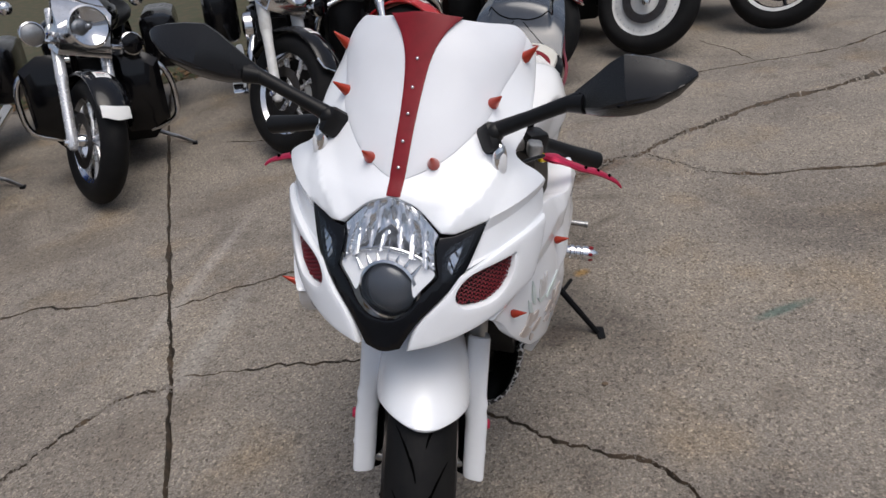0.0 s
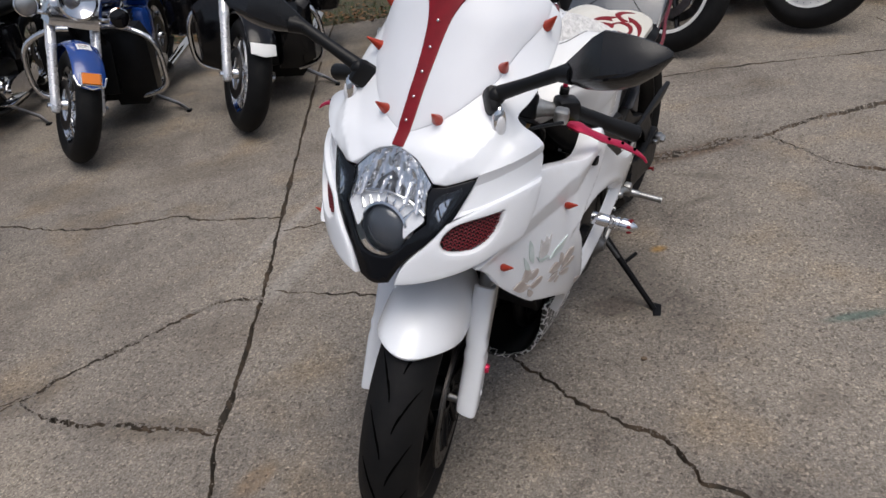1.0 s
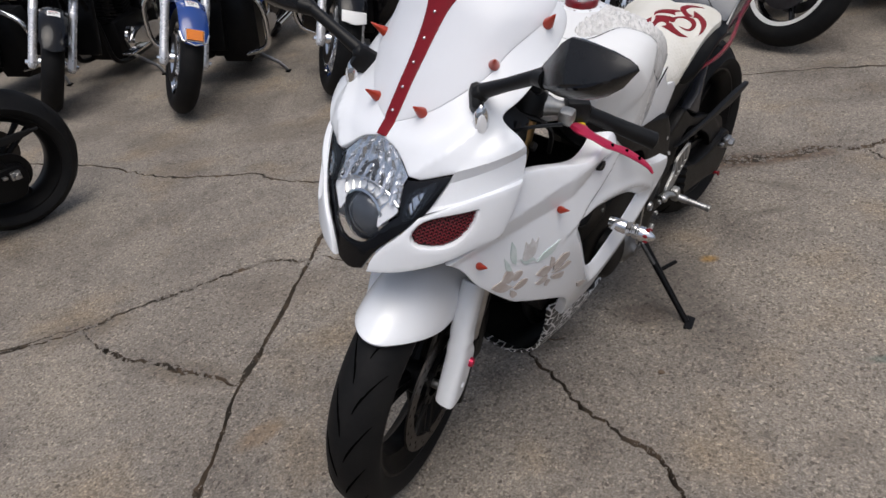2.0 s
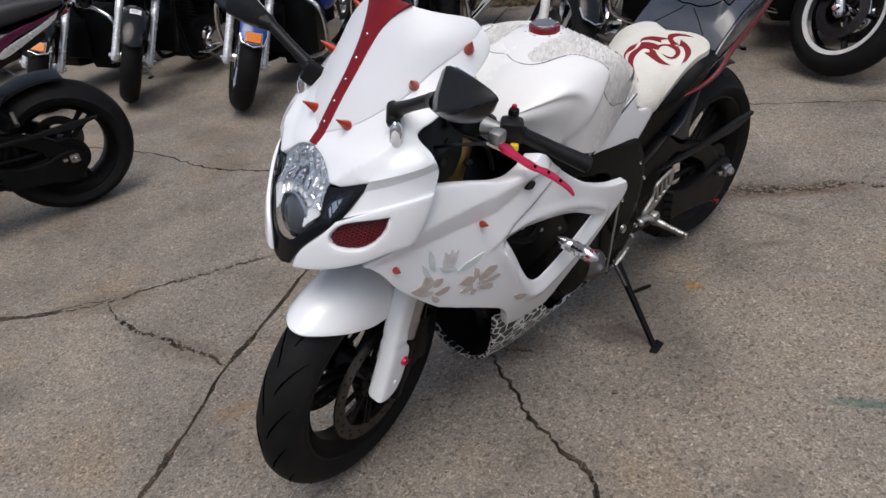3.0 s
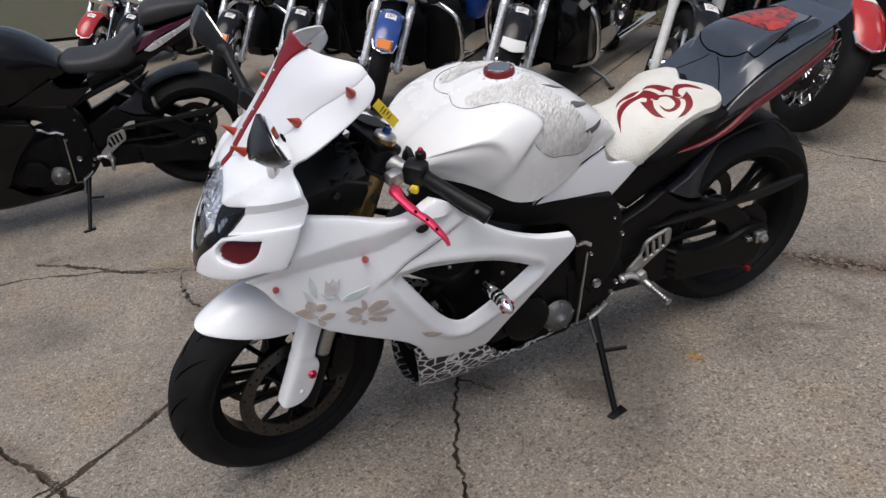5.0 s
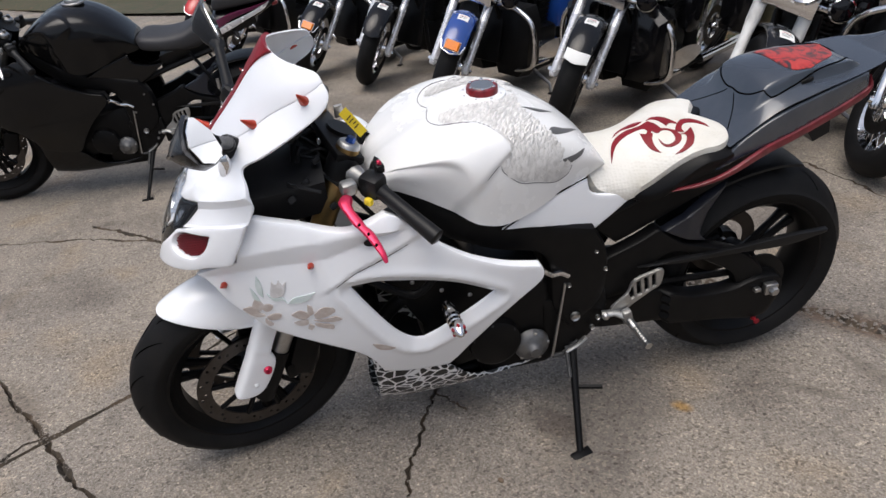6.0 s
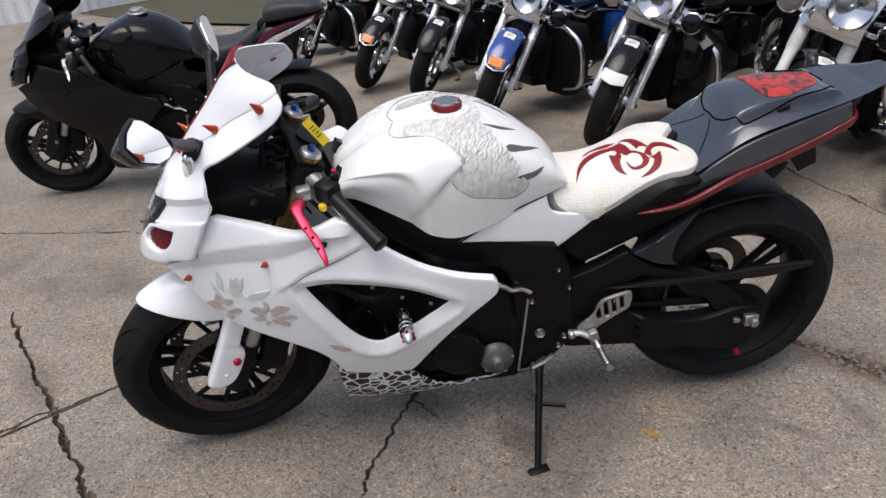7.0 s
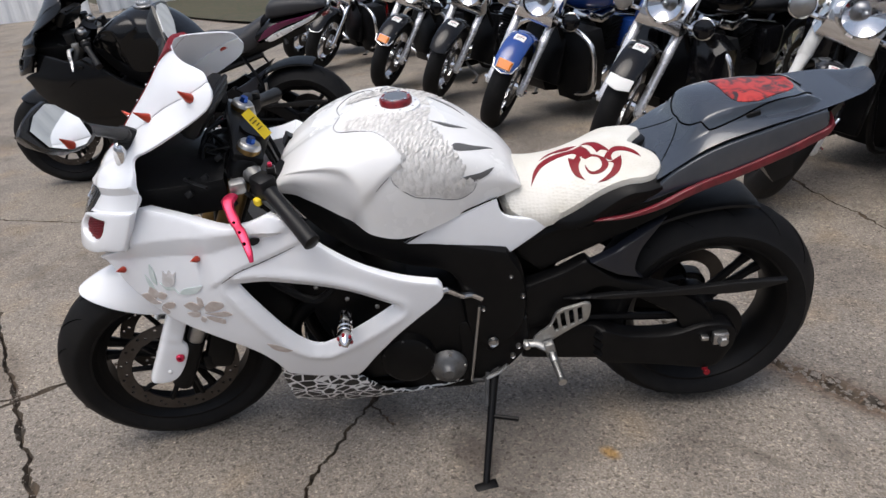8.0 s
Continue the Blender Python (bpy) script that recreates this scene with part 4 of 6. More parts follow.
        for s in both:
            xs = list(np.linspace(.11, -.19, 9))
            top = [".225,.715", ".205,.745", ".165,.785"] + ["%.3f,%.3f" % (x, tail_seam(x) - .006) for x in xs]
            low_l = ["%.3f,%.3f" % (x, tail_trim(x) + .002) for x in np.linspace(-.205, .225, 12)]
            text = " ".join([top[0] + "!"] + top[1:-1] + [top[-1] + "!", low_l[0] + "!"] + low_l[1:-1] + [low_l[-1] + "!"])
            part("tail_side_panel", panel([outline(text, 3)], sided(lambda a, b: (a, tail_wide(a) - .004 - .08 * max(0, tail_seam(a) - .03 - b), b), s), .004, .014, .005, 0, -s), P("tail"), bike)
            xs = np.linspace(.375, -.205, 16)
            tall = lambda x: .002 + .0100 * smooth((.36 - x) / .30)
            strip = ["%.4f,%.4f" % (x, tail_trim(x) - .006 + tall(x)) for x in xs] + ["-.200,.888!", "-.218,.856!"] + ["%.4f,%.4f" % (x, tail_trim(x) - .006 - tall(x)) for x in xs[::-1]]
            part("tail_trim", panel([outline(strip, 2)], sided(lambda a, b: (a, tail_wide(a) - .002 + .020 * smooth((a - .05) / .15) - .10 * max(0, tail_trim(a) - b), b), s), .006, .010, .003, 0, -s), P("trim"), bike, "dark red trim strip along the tail")
            hs = [(.108, 0), (.108, .044), (.097, .100), (.069, .137), (.02, .136), (-.021, .131), (-.11, .116), (-.146, .100), (-.185, .06), (-.200, 0)]
            part("hump_seam", tube([Vector(tail_at(c.x, s * max(c.y, .001))) + Vector((0, 0, .0005)) for c in curve([(x, q, 0) for x, q in hs], 4)], .0020, 6), GROOVE, bike)
            part("front_seam", tube([Vector(tail_at(c.x, s * max(c.y, .001))) for c in curve([(.168, .12, 0), (.13, .06, 0), (.112, .02, 0)], 4)], .0014, 6), GROOVE, bike)
            part("seat_latch", block(.034, .008, .012, tail_at(-.03, s * .134), .003, (0, 14, 0)), PLASTIC, bike)
        part("tail_graphic", panel([outline(".016,-.10! .014,-.01 .012,.05 -.002,.098 -.043,.114! -.07,.098 -.15,.03 -.165,-.09!", 4)], tail_at, .0008, .010, .0004, .0016, 1), P("graphic"), bike, "red and black painted graphic")
        part("tail_under", loft([[(x, w * s2, z) for s2, z in ((-1, zt), (1, zt), (.8, zb), (-.8, zb))] for x, w, zt, zb in ((.36, .09, .69, .60), (.18, .10, .74, .66), (.0, .10, .79, .73), (-.18, .08, .85, .80), (-.26, .05, .89, .86))]), PLASTIC, bike)

    if custom:
        saddle_and_tail()
    else:
        passenger_tail(bike)
    part("rear_hugger", panel([outline("-.10,-.07! .05,-.08 .20,-.075! .20,.075! .05,.08 -.10,.07!", 3)], lambda a, b: (a, b, .315 + .345 * math.sin(math.acos(max(-1, min(1, a / .36)))) - .9 * b * b), .004, .02, .004, 0, 1), PLASTIC, bike)
    if custom:
        part("plate_bracket", loft([[(-.08, y, .76), (-.16, y, .79), (-.175, y, .71), (-.13, y, .69)] for y in (-.045, .045)]), PLASTIC, bike)

    # ---- frame, engine, swingarm ----
    spar = "1.055,.868! .957,.792 .854,.730 .769,.692 .691,.674 .62,.654 .538,.632! .500,.558 .490,.46 .512,.383 .590,.318! .640,.40 .655,.53 .690,.588 .802,.622 .97,.715 1.063,.825"
    for s in both:
        part("frame_spar", panel([outline(spar, 4)], sided(lambda a, b: (a, .158 - .012 * max(0, min(1, (.6 - b) / .2)) - .05 * max(0, (a - .9) / .16), b), s), .035, .016, .014, 0, -s), BLACK, bike, "black twin-spar frame")
        for x, z, r in ((.579, .363, .014), (.502, .50, .006), (.53, .315, .007), (.60, .470, .006), (.515, .345, .007), (.53, .56, .006)):
            part("frame_bolt", revolve([(0, .006), (r * .5, .006), (r * .55, .003), (r * .9, .007), (r, 0)], 14), STEEL, bike, "", pose(x, s * .150, z) if s > 0 else pose(x, s * .150, z, 0, 0, 180))
    part("crankcase", block(.36, .27, .20, (.80, 0, .37), .03, (0, 12, 0)), BLACK, bike, "black engine case")
    part("cylinder_block", block(.20, .26, .26, (.93, 0, .52), .02, (0, 28, 0)), BLACK, bike)
    part("sump", block(.22, .20, .14, (.72, 0, .23), .03), BLACK, bike)
    part("radiator", block(.035, .30, .30, (1.17, 0, .50), .008, (0, 22, 0)), BLACK, bike)
    for s in both:
        part("engine_cover", revolve([(0, .03), (.055, .03), (.068, .022), (.072, 0)], 28), BLACK, bike, "", pose(.80, s * .135, .33) if s > 0 else pose(.80, s * .135, .33, 0, 0, 180))
        part("water_pump", revolve([(0, .040), (.014, .039), (.020, .030), (.026, .024), (.036, .020), (.046, .012), (.050, 0)], 20), PUMP, bike, "dull dark cast pump cover", pose(.698, s * .140, .290) if s > 0 else pose(.698, s * .140, .290, 0, 0, 180))
        part("pipe", tube(curve([(.90, s * .10, .50), (1.02, s * .11, .50), (1.09, s * .09, .40), (1.05, s * .07, .24), (.9, s * .05, .17), (.65, s * .04, .16)], 6), .019, 10), BLACK, bike)
        part("hose", tube(curve([(1.10, s * .15, .60), (1.0, s * .17, .55), (.92, s * .16, .60), (.84, s * .15, .55)], 5), .010, 8), BLACK, bike)
        for i in range(6):
            t = i * math.pi / 3 + .4
            part("cover_bolt", ball(.005, (.80 + .062 * math.cos(t), s * .158, .33 + .062 * math.sin(t)), (1, .6, 1), 8), CAST, bike)
            if i < 5:
                part("pump_bolt", ball(.0055, (.698 + .043 * math.cos(t * 1.2), s * .153, .290 + .043 * math.sin(t * 1.2)), (1, .7, 1), 8), STEEL, bike)
        for x, z in ((.93, .53), (1.0, .57), (.86, .50)):
            part("engine_bolt", ball(.006, (x, s * .148, z), (1, .6, 1), 8), STEEL, bike)
    part("shift_rod", tube([(.610, .152, .478), (.640, .150, .241)], .0038, 8), STEEL, bike, "bare steel shift rod")
    part("shift_link", tube([(.640, .148, .238), (.61, .146, .235), (.565, .145, .270)], .006, 8), CAST, bike)
    part("hose_joint", tube(curve([(.70, .19, .560), (.683, .188, .558), (.655, .170, .528), (.628, .160, .520), (.603, .152, .500)], 4), .0075, 8), CHROME, bike)
    for s in both:
        arm = ".51,.40! .43,.377 .295,.357 .22,.331 .11,.325 .03,.345 -.04,.34 -.062,.30 -.045,.245 .0,.20 .147,.225 .289,.246 .397,.258 .50,.27!"
        part("swingarm", panel([outline(arm, 4)], sided(lambda a, b: (a, .118 + .02 * (a < .3), b), s), .035, .016, .010, 0, -s), BLACK, bike, "black cast swingarm")
        part("swingarm_arch", panel([outline(".50,.50! .40,.535 .345,.562 .325,.550 .263,.504 .17,.472 .074,.430 .012,.372 -.002,.332! .082,.324! .110,.375 .176,.420 .273,.478 .34,.462 .40,.38! .50,.37!", 4)], sided(lambda a, b: (a, .124, b), s), .03, .014, .008, 0, -s), BLACK, bike)
        part("hugger", panel([outline(".33,.556! .278,.581 .213,.612 .140,.650! .178,.606 .205,.568 .214,.520 .188,.486! .265,.518", 4)], sided(lambda a, b: (a, .128 - .25 * max(0, .26 - a), b), s), .02, .012, .006, 0, -s), DARKBLUE, bike, "satin blue-black rear hugger bracket")
        if custom:
            part("undertail_side", panel([outline(".53,.60! .453,.660 .392,.686 .285,.700 .15,.732 .03,.765! .07,.715 .149,.660 .307,.59 .45,.53!", 4)], sided(lambda a, b: (a, .100, b), s), .02, .02, .006, 0, -s), BLACK, bike)
        part("chain_guard", panel([outline(".397,.462! .271,.464 .119,.462 -.042,.468 -.168,.465! -.166,.455! -.047,.437 .097,.444 .270,.450!", 3)], sided(lambda a, b: (a, .135, b), s), .012, .014, .003, 0, -s), PLASTIC, bike)
        part("pivot_plate", panel([outline(".665,.42! .49,.42! .485,.34 .53,.275 .59,.235 .66,.232!", 4)], sided(lambda a, b: (a, .138, b), s), .02, .016, .006, 0, -s), BLACK, bike)
        part("chain_adjuster", joined([block(.04, .02, .034, (-.01, s * .148, .312), .004), block(.02, .016, .012, (.03, s * .146, .314), .003)]), STEEL, bike, "", None)
        part("axle_nut", revolve([(0, .016), (.011, .016), (.015, .010), (.015, 0)], 6), STEEL, bike, "", pose(-.012, s * .156, .312) if s > 0 else pose(-.012, s * .156, .312, 0, 0, 180))
        if custom:
            SPOOL = Matrix.Translation((.010, s * .130, .196)) @ pose(0, 0, 0, 0, 0, 0 if s > 0 else 180) @ Matrix.Scale(.65, 4)
            part("stand_spool", revolve([(0, .030), (.013, .030), (.014, .025), (.008, .021), (.008, .008), (.013, .004), (.013, 0), (0, 0)], 16), RED, bike, "small red anodised stand spool", SPOOL)
        part("subframe_rail", tube([(.54, s * .10, .61), (.38, s * .095, .66), (.15, s * .09, .725)], .015, 8), BLACK, bike)
        part("foot_rest_plate", panel([outline(".474,.345! .474,.365 .434,.400 .414,.440 .345,.460! .332,.452 .338,.410 .366,.392 .408,.366 .440,.345", 4), outline(".366,.446! .355,.449! .351,.409! .362,.404!", 2), outline(".388,.440! .377,.443! .371,.400! .382,.395!", 2), outline(".409,.432! .398,.437! .391,.391! .403,.387!", 2), outline(".428,.400! .418,.424! .411,.384! .420,.380!", 2)], sided(lambda a, b: (a, .152, b), s), .006, .008, .002, 0, -s), ALLOY, bike, "slotted alloy heel guard")
        part("peg_bracket", joined([tube([(.500, s * .148, .346), (.470, s * .156, .350), (.436, s * .166, .336)], [.013, .012, .014], 12, .7), block(.026, .024, .044, (.436, s * .166, .338), .006, (0, 14, 0))]), ALLOY, bike, "bright alloy peg bracket")
        PEG = Matrix.Translation((.433, s * .172, .328)) @ Vector((-.009, s * .096, -.008)).normalized().to_track_quat("Y", "Z").to_matrix().to_4x4()
        knurl = [(0, 0), (.011, 0), (.011, .028)]
        for i in range(7):
            knurl += [(.0095, .030 + i * .009), (.0088, .032 + i * .009), (.0088, .035 + i * .009), (.0095, .037 + i * .009)]
        part("foot_rest", revolve(knurl + [(.0105, .094), (.0105, .099), (0, .100)], 14), STEEL, bike, "ribbed steel peg", PEG)
        part("bracket_bolt", revolve([(0, .010), (.006, .010), (.010, .006), (.011, 0)], 12), STEEL, bike, "", pose(.494, s * .156, .346) if s > 0 else pose(.494, s * .156, .346, 0, 0, 180))
        part("gear_pedal", tube(curve([(.60, s * .150, .245), (.57, s * .152, .262), (.545, s * .152, .283)], 4), .008, 8, .6), ALLOY, bike)
    part("chain", tube([(.50, .095, .385), (.0, .095, .345), (-.06, .095, .29), (0, .095, .235), (.5, .095, .29)], .008, 6, 1.4), BLACK, bike)
    part("sprocket", revolve([(.04, .004), (.088, .004), (.088, -.004), (.04, -.004)], 36, True), BLACK, bike, "", pose(0, .095, .302))
    rw = part("rear_wheel", revolve([(0, -.12), (.012, -.12), (.012, .12), (0, .12)], 12), STEEL, bike, "", pose(0, 0, REAR_Z))
    cast_wheel(rw, pose(0, 0, REAR_Z), .312, .092, .218, 3, mats, P("wheel_trim"), False)
    part("brake_rotor", revolve([(.07, -.088), (.11, -.088), (.11, -.084), (.07, -.084)], 40, True), ROTOR, rw, "", pose(0, 0, REAR_Z))
    # side stand
    top = Vector((.577, .130, .255))
    end = Vector((.628, .330, .061))
    stand = part("side_stand", tube([top, top.lerp(end, .12), top.lerp(end, .5), end], [.015, .012, .010, .009], 10), BLACK, bike, "black side stand on the concrete")
    part("stand_foot", block(.060, .028, .010, end + Vector((.0, .01, -.001)), .004, (-9, 0, 15)), BLACK, stand)
    part("stand_tang", tube([top.lerp(end, .42), top.lerp(end, .42) + Vector((-.07, .02, 0))], .006, 8), BLACK, stand)
    part("stand_spring", tube([top + Vector((.02, .01, 0)), top.lerp(end, .3) + Vector((.015, .01, 0))], .006, 8), CAST, stand)

    # ---- steered front end ----
    S = Matrix.Translation(HEAD + Vector((0, shift, 0))) @ Matrix.Rotation(radians(steering), 4, AXIS) @ Matrix.Translation(-HEAD)
    back = Vector((math.cos(radians(26)), 0, math.sin(radians(26)))) * -.012
    top0 = AXLE + AXIS * .70 + back
    fw = part("front_wheel", revolve([(0, -.11), (.011, -.11), (.011, .11), (0, .11)], 12), STEEL, bike, "", S @ Matrix.Translation(AXLE))
    FW = S @ Matrix.Translation(AXLE)
    cast_wheel(fw, FW, .301, .060, .218, 3, mats, P("wheel_trim"))
    for s in both:
        brake_rotor(fw, FW, s * .066)
        o = Vector((0, s * .101, 0))
        p0 = AXLE + back + o
        part("fork_foot", tube([p0 - AXIS * .02, p0 + AXIS * .05, p0 + AXIS * .135], [.026, .027, .026], 14), BLACK, bike, "black cast fork foot", S)
        part("fork_slider", tube([p0 + AXIS * .13, p0 + AXIS * .20, p0 + AXIS * .32], [.022, .022, .022], 14), STEEL, bike, "grey fork leg", S)
        part("fork_tube", tube([p0 + AXIS * .30, p0 + AXIS * .305, p0 + AXIS * .45, p0 + AXIS * .70], [.023, .0275, .0275, .0265], 16), P("fork"), bike, "gold fork tube" if custom else "", S)
        part("fork_clamp", tube([p0 + AXIS * .625, p0 + AXIS * .63, p0 + AXIS * .675, p0 + AXIS * .68], [.031, .036, .036, .032], 18), BLACK, bike, "", S)
        TOPM = S @ Matrix.Translation(p0 + AXIS * .70) @ AXIS.to_track_quat("Y", "Z").to_matrix().to_4x4()
        part("fork_cap", revolve([(0, .010), (.020, .010), (.024, .007), (.0265, 0)], 18), STEEL, bike, "", TOPM)
        part("damper_nut", revolve([(0, .022), (.009, .022), (.011, .010), (0, .010)], 6), BLUENUT if custom else STEEL, bike, "", TOPM)
        g = "-.036,.0 -.040,.08 -.044,.27! .070,.27! .072,.13! .092,.108 .094,.045 .080,.0 .040,-.018 -.010,-.014"
        fwd = Vector((math.cos(radians(26)), 0, math.sin(radians(26))))

        def guard(a, b):
            w = min(a / .030, math.pi / 2)
            flare = .005 * smooth((.13 - b) / .03) + .004 * math.exp(-((b - .135) / .012) ** 2)
            p = p0 + AXIS * (b + .01) + fwd * (.058 + .026 * abs(math.cos(w)) ** .6 - max(0, a - .0471)) + Vector((0, s * (.0225 * math.copysign(abs(math.sin(w)) ** .7, w) + flare), 0))
            return p.x, p.y, p.z
        part("fork_guard", panel([outline(g, 4)], guard, .004, .009, .005, 0, s), W, bike, "white fork guard" if custom else "", S)
        part("guard_bolt", revolve([(.004, .008), (.009, .008), (.011, .003), (.011, 0), (.004, .0)], 12, True), P("bolt"), bike, "", S @ Matrix.Translation(Vector(guard(.076, .082))) @ pose(0, 0, 0, 0, 0, 0 if s > 0 else 180))
        part("guard_screw", ball(.007, guard(.062, .03), (1, .5, 1), 10), W, bike, "", S)
        part("brake_caliper", joined([block(.075, .046, .135, AXLE + Vector((-.125, s * .090, .065)), .016, (0, -20, 0)), block(.03, .03, .05, AXLE + Vector((-.085, s * .098, .03)), .008)]), BLACK, bike, "", S)
        part("brake_hose", tube(curve([AXLE + Vector((-.14, s * .1, .10)), AXLE + Vector((-.13, s * .12, .2)), AXLE + Vector((-.2, s * .10, .35)), AXLE + Vector((-.25, s * .05, .48))], 5), .004, 6), PLASTIC, bike, "", S)

    def fender_at(a, q):
        w = q / .075
        r = .320 - .105 * (1 - math.cos(w))
        return AXLE.x + r * math.cos(a), (.068 + .018 * math.sin(min(1.57, a))) * math.sin(w), AXLE.z + r * math.sin(a)
    fo = " ".join("%.3f,%.4f%s" % (a, b * .075, "" if a < 2.1 else "!") for a, b in ((1.00, 0), (1.01, .24), (1.045, .50), (1.12, .85), (1.24, 1.22), (1.42, 1.55), (1.64, 1.72), (1.9, 1.7), (2.2, 1.5), (2.2, -1.5), (1.9, -1.7), (1.64, -1.72), (1.42, -1.55), (1.24, -1.22), (1.12, -.85), (1.045, -.50), (1.01, -.24)))
    part("front_fender", panel([outline(fo, 5)], fender_at, .004, .012, .006, 0, -1), W, bike, "white front mudguard" if custom else "", S)
    part("top_yoke", joined([block(.07, .26, .022, top0 + AXIS * -.02, .008, (0, -26, 0)), block(.05, .24, .035, AXLE + AXIS * .48 + back, .01, (0, -26, 0))]), BLACK, bike, "", S)
    part("steering_head", tube([AXLE + AXIS * .46 + back * 3, top0 + back * 2], .036, 14), BLACK, bike)
    part("instrument_pod", joined([block(.05, .20, .10, (1.20, 0, .985), .02, (0, -38, 0)), block(.012, .16, .07, (1.178, 0, 1.0), .006, (0, -38, 0))]), PLASTIC, bike)
    part("cockpit_panel", loft([[(x, y * k, z) for y, z in ((-.15, .78), (-.17, .86), (-.10, .89), (.10, .89), (.17, .86), (.15, .78), (0, .72))] for x, k in ((1.16, .75), (1.24, .85), (1.32, .9), (1.42, .8))]), PLASTIC, bike)
    for s in both:
        SI = S.inverted()
        turn = lambda v: Vector((lambda q: (q.x, q.y * s, q.z))(SI @ Vector(v)))
        b0 = turn((1.105, .105, .868))
        b1 = turn((1.048, .190, .850))
        b2 = turn((.957, .298, .785))
        part("clip_on", tube([b0, b0.lerp(b1, .4), b1, b2], [.026, .016, .012, .011], 10), ALLOY, bike, "", S)
        part("handle_grip", tube([b1, b1.lerp(b2, .05), b1.lerp(b2, .5), b2, b2 + (b2 - b1) * .02], [.019, .0165, .0165, .019, .015], 14), PLASTIC, bike, "black rubber grip", S)
        part("switch_box", joined([block(.045, .05, .05, b1 + Vector((.01, -s * .02, .008)), .01, (0, 0, s * 30)), block(.02, .02, .02, b1 + Vector((-.012, -s * .03, .036)), .005)]), PLASTIC, bike, "", S)
        if custom and s > 0:
            part("switch_button", block(.014, .018, .016, b1 + Vector((.03, .0, -.016)), .004, (0, 0, 30)), YELLOW, bike, "yellow switch", S)
            part("switch_button", block(.010, .010, .010, b1 + Vector((-.012, -.03, .05)), .003), PINK, bike, "", S)
        l0 = turn((1.122, .205, .858))
        lv = [l0, turn((1.128, .235, .856)), turn((1.110, .275, .835)), turn((1.092, .305, .822)), turn((1.076, .340, .800)), turn((1.072, .353, .785))]
        if s < 0:
            lv = [p + Vector((0, .036, -.035)) for p in lv]
        part("lever", tube(curve(lv, 5), [1.25 * r for r in (.009, .010, .011, .012, .012, .010, .009, .008, .0085, .009, .0085, .0075, .007, .0075, .008, .008, .0075, .007, .0065, .006, .0055, .005, .0045, .004, .0035, .003)], 8, .6), P("lever"), bike, "bright red anodised lever" if custom else "", S)
        for k in (.45, .6, .75):
            q = curve(lv, 5)[int(25 * k)]
            part("lever_hole", ball(.0035, q + Vector((.004, 0, .006)), (1, 1, 1), 8), GROOVE, bike, "", S)
        part("lever_mount", block(.035, .03, .03, l0 + Vector((-.012, -s * .02, .008)), .008), ALLOY, bike, "", S)
        if s < 0 or not custom:
            part("fluid_pot", revolve([(0, .03), (.024, .03), (.026, .026), (.024, -.02), (0, -.02)], 18), PLASTIC, bike, "", S @ Matrix.Translation(b0 + Vector((.045, s * .05, .04))) @ pose(0, 0, 0, 90, 0, 0))
        part("cable", tube(curve([l0, l0 + Vector((.06, -s * .05, .0)), l0 + Vector((.05, -s * .14, -.06)), l0 + Vector((-.03, -s * .15, -.2))], 5), .0035, 6), PLASTIC, bike)
    if custom:
        rng = random.Random(8)
        for k in range(9):
            y0, y1 = rng.uniform(-.12, .14), rng.uniform(-.14, .15)
            q = [Vector((rng.uniform(1.16, 1.25), y0, rng.uniform(.84, .90))), Vector((1.20, (y0 + y1) / 2, rng.uniform(.88, .93))), Vector((1.12, y1, rng.uniform(.82, .90))), Vector((1.06, y1 * .8, .74))]
            part("cable", tube(curve(q, 5), rng.choice((.0030, .0038, .0055)), 6), (PLASTIC, PLASTIC, BLACK)[k % 3], bike)
        for x, y, z in ((1.20, .125, .865), (1.17, .09, .895), (1.235, .145, .84), (1.15, .13, .80)):
            part("cable_clip", block(.018, .012, .014, (x, y, z), .003, (20, 30, 10)), PLASTIC, bike)
        t0, t1, wd, th = Vector((1.096, .060, .985)), Vector((1.057, .064, .925)), Vector((.81, .30, -.5)) * .011, Vector((0, .85, .5)) * .0015
        part("key_tag", loft([[q - wd - th, q + wd - th, q + wd + th, q - wd + th] for q in (t0, t0.lerp(t1, .3), t1)]), YELLOW, bike, "yellow plastic key tag with dark writing")
        for k in (.3, .42, .54, .66):
            q = t0.lerp(t1, k) + th * 1.2
            part("tag_line", tube([q - wd * .6, q + wd * (.6 if k != .54 else .2)], .0012, 5), PLASTIC, bike)
        part("key", block(.02, .008, .03, top0 + AXIS * .02 + Vector((-.01, .0, .01)), .002), STEEL, bike, "", S)

    # ---- mirrors and turn signals ----
    for s in both if custom else ():
        q = Vector(nose(.156, .968))
        q.y *= s
        part("mirror_foot", joined([block(.060, .024, .050, q + Vector((-.005, s * .008, .004)), .012, (0, -38, s * 42)), ball(.017, q + Vector((.0, s * .020, .020)))]), PLASTIC, bike)
        r0 = q + Vector((-.002, s * .020, .022))
        r1 = Vector((1.345, s * .252, 1.050))
        stalk = part("mirror", tube([r0, r0.lerp(r1, .5), r1, r1 + Vector((0, s * .02, .006))], [.014, .0115, .012, .017], 10), PLASTIC, bike, "black wedge mirror on a stalk")
        nrm = Vector((-.95, .07 * s, .30)).normalized()
        e1 = Vector((.007, .172 * s, .061))
        e1 = (e1 - nrm * e1.dot(nrm)).normalized()
        e2 = nrm.cross(e1) * s
        e2 = e2 if e2.z > 0 else -e2
        mid_m = Vector((1.350, s * .340, 1.084))
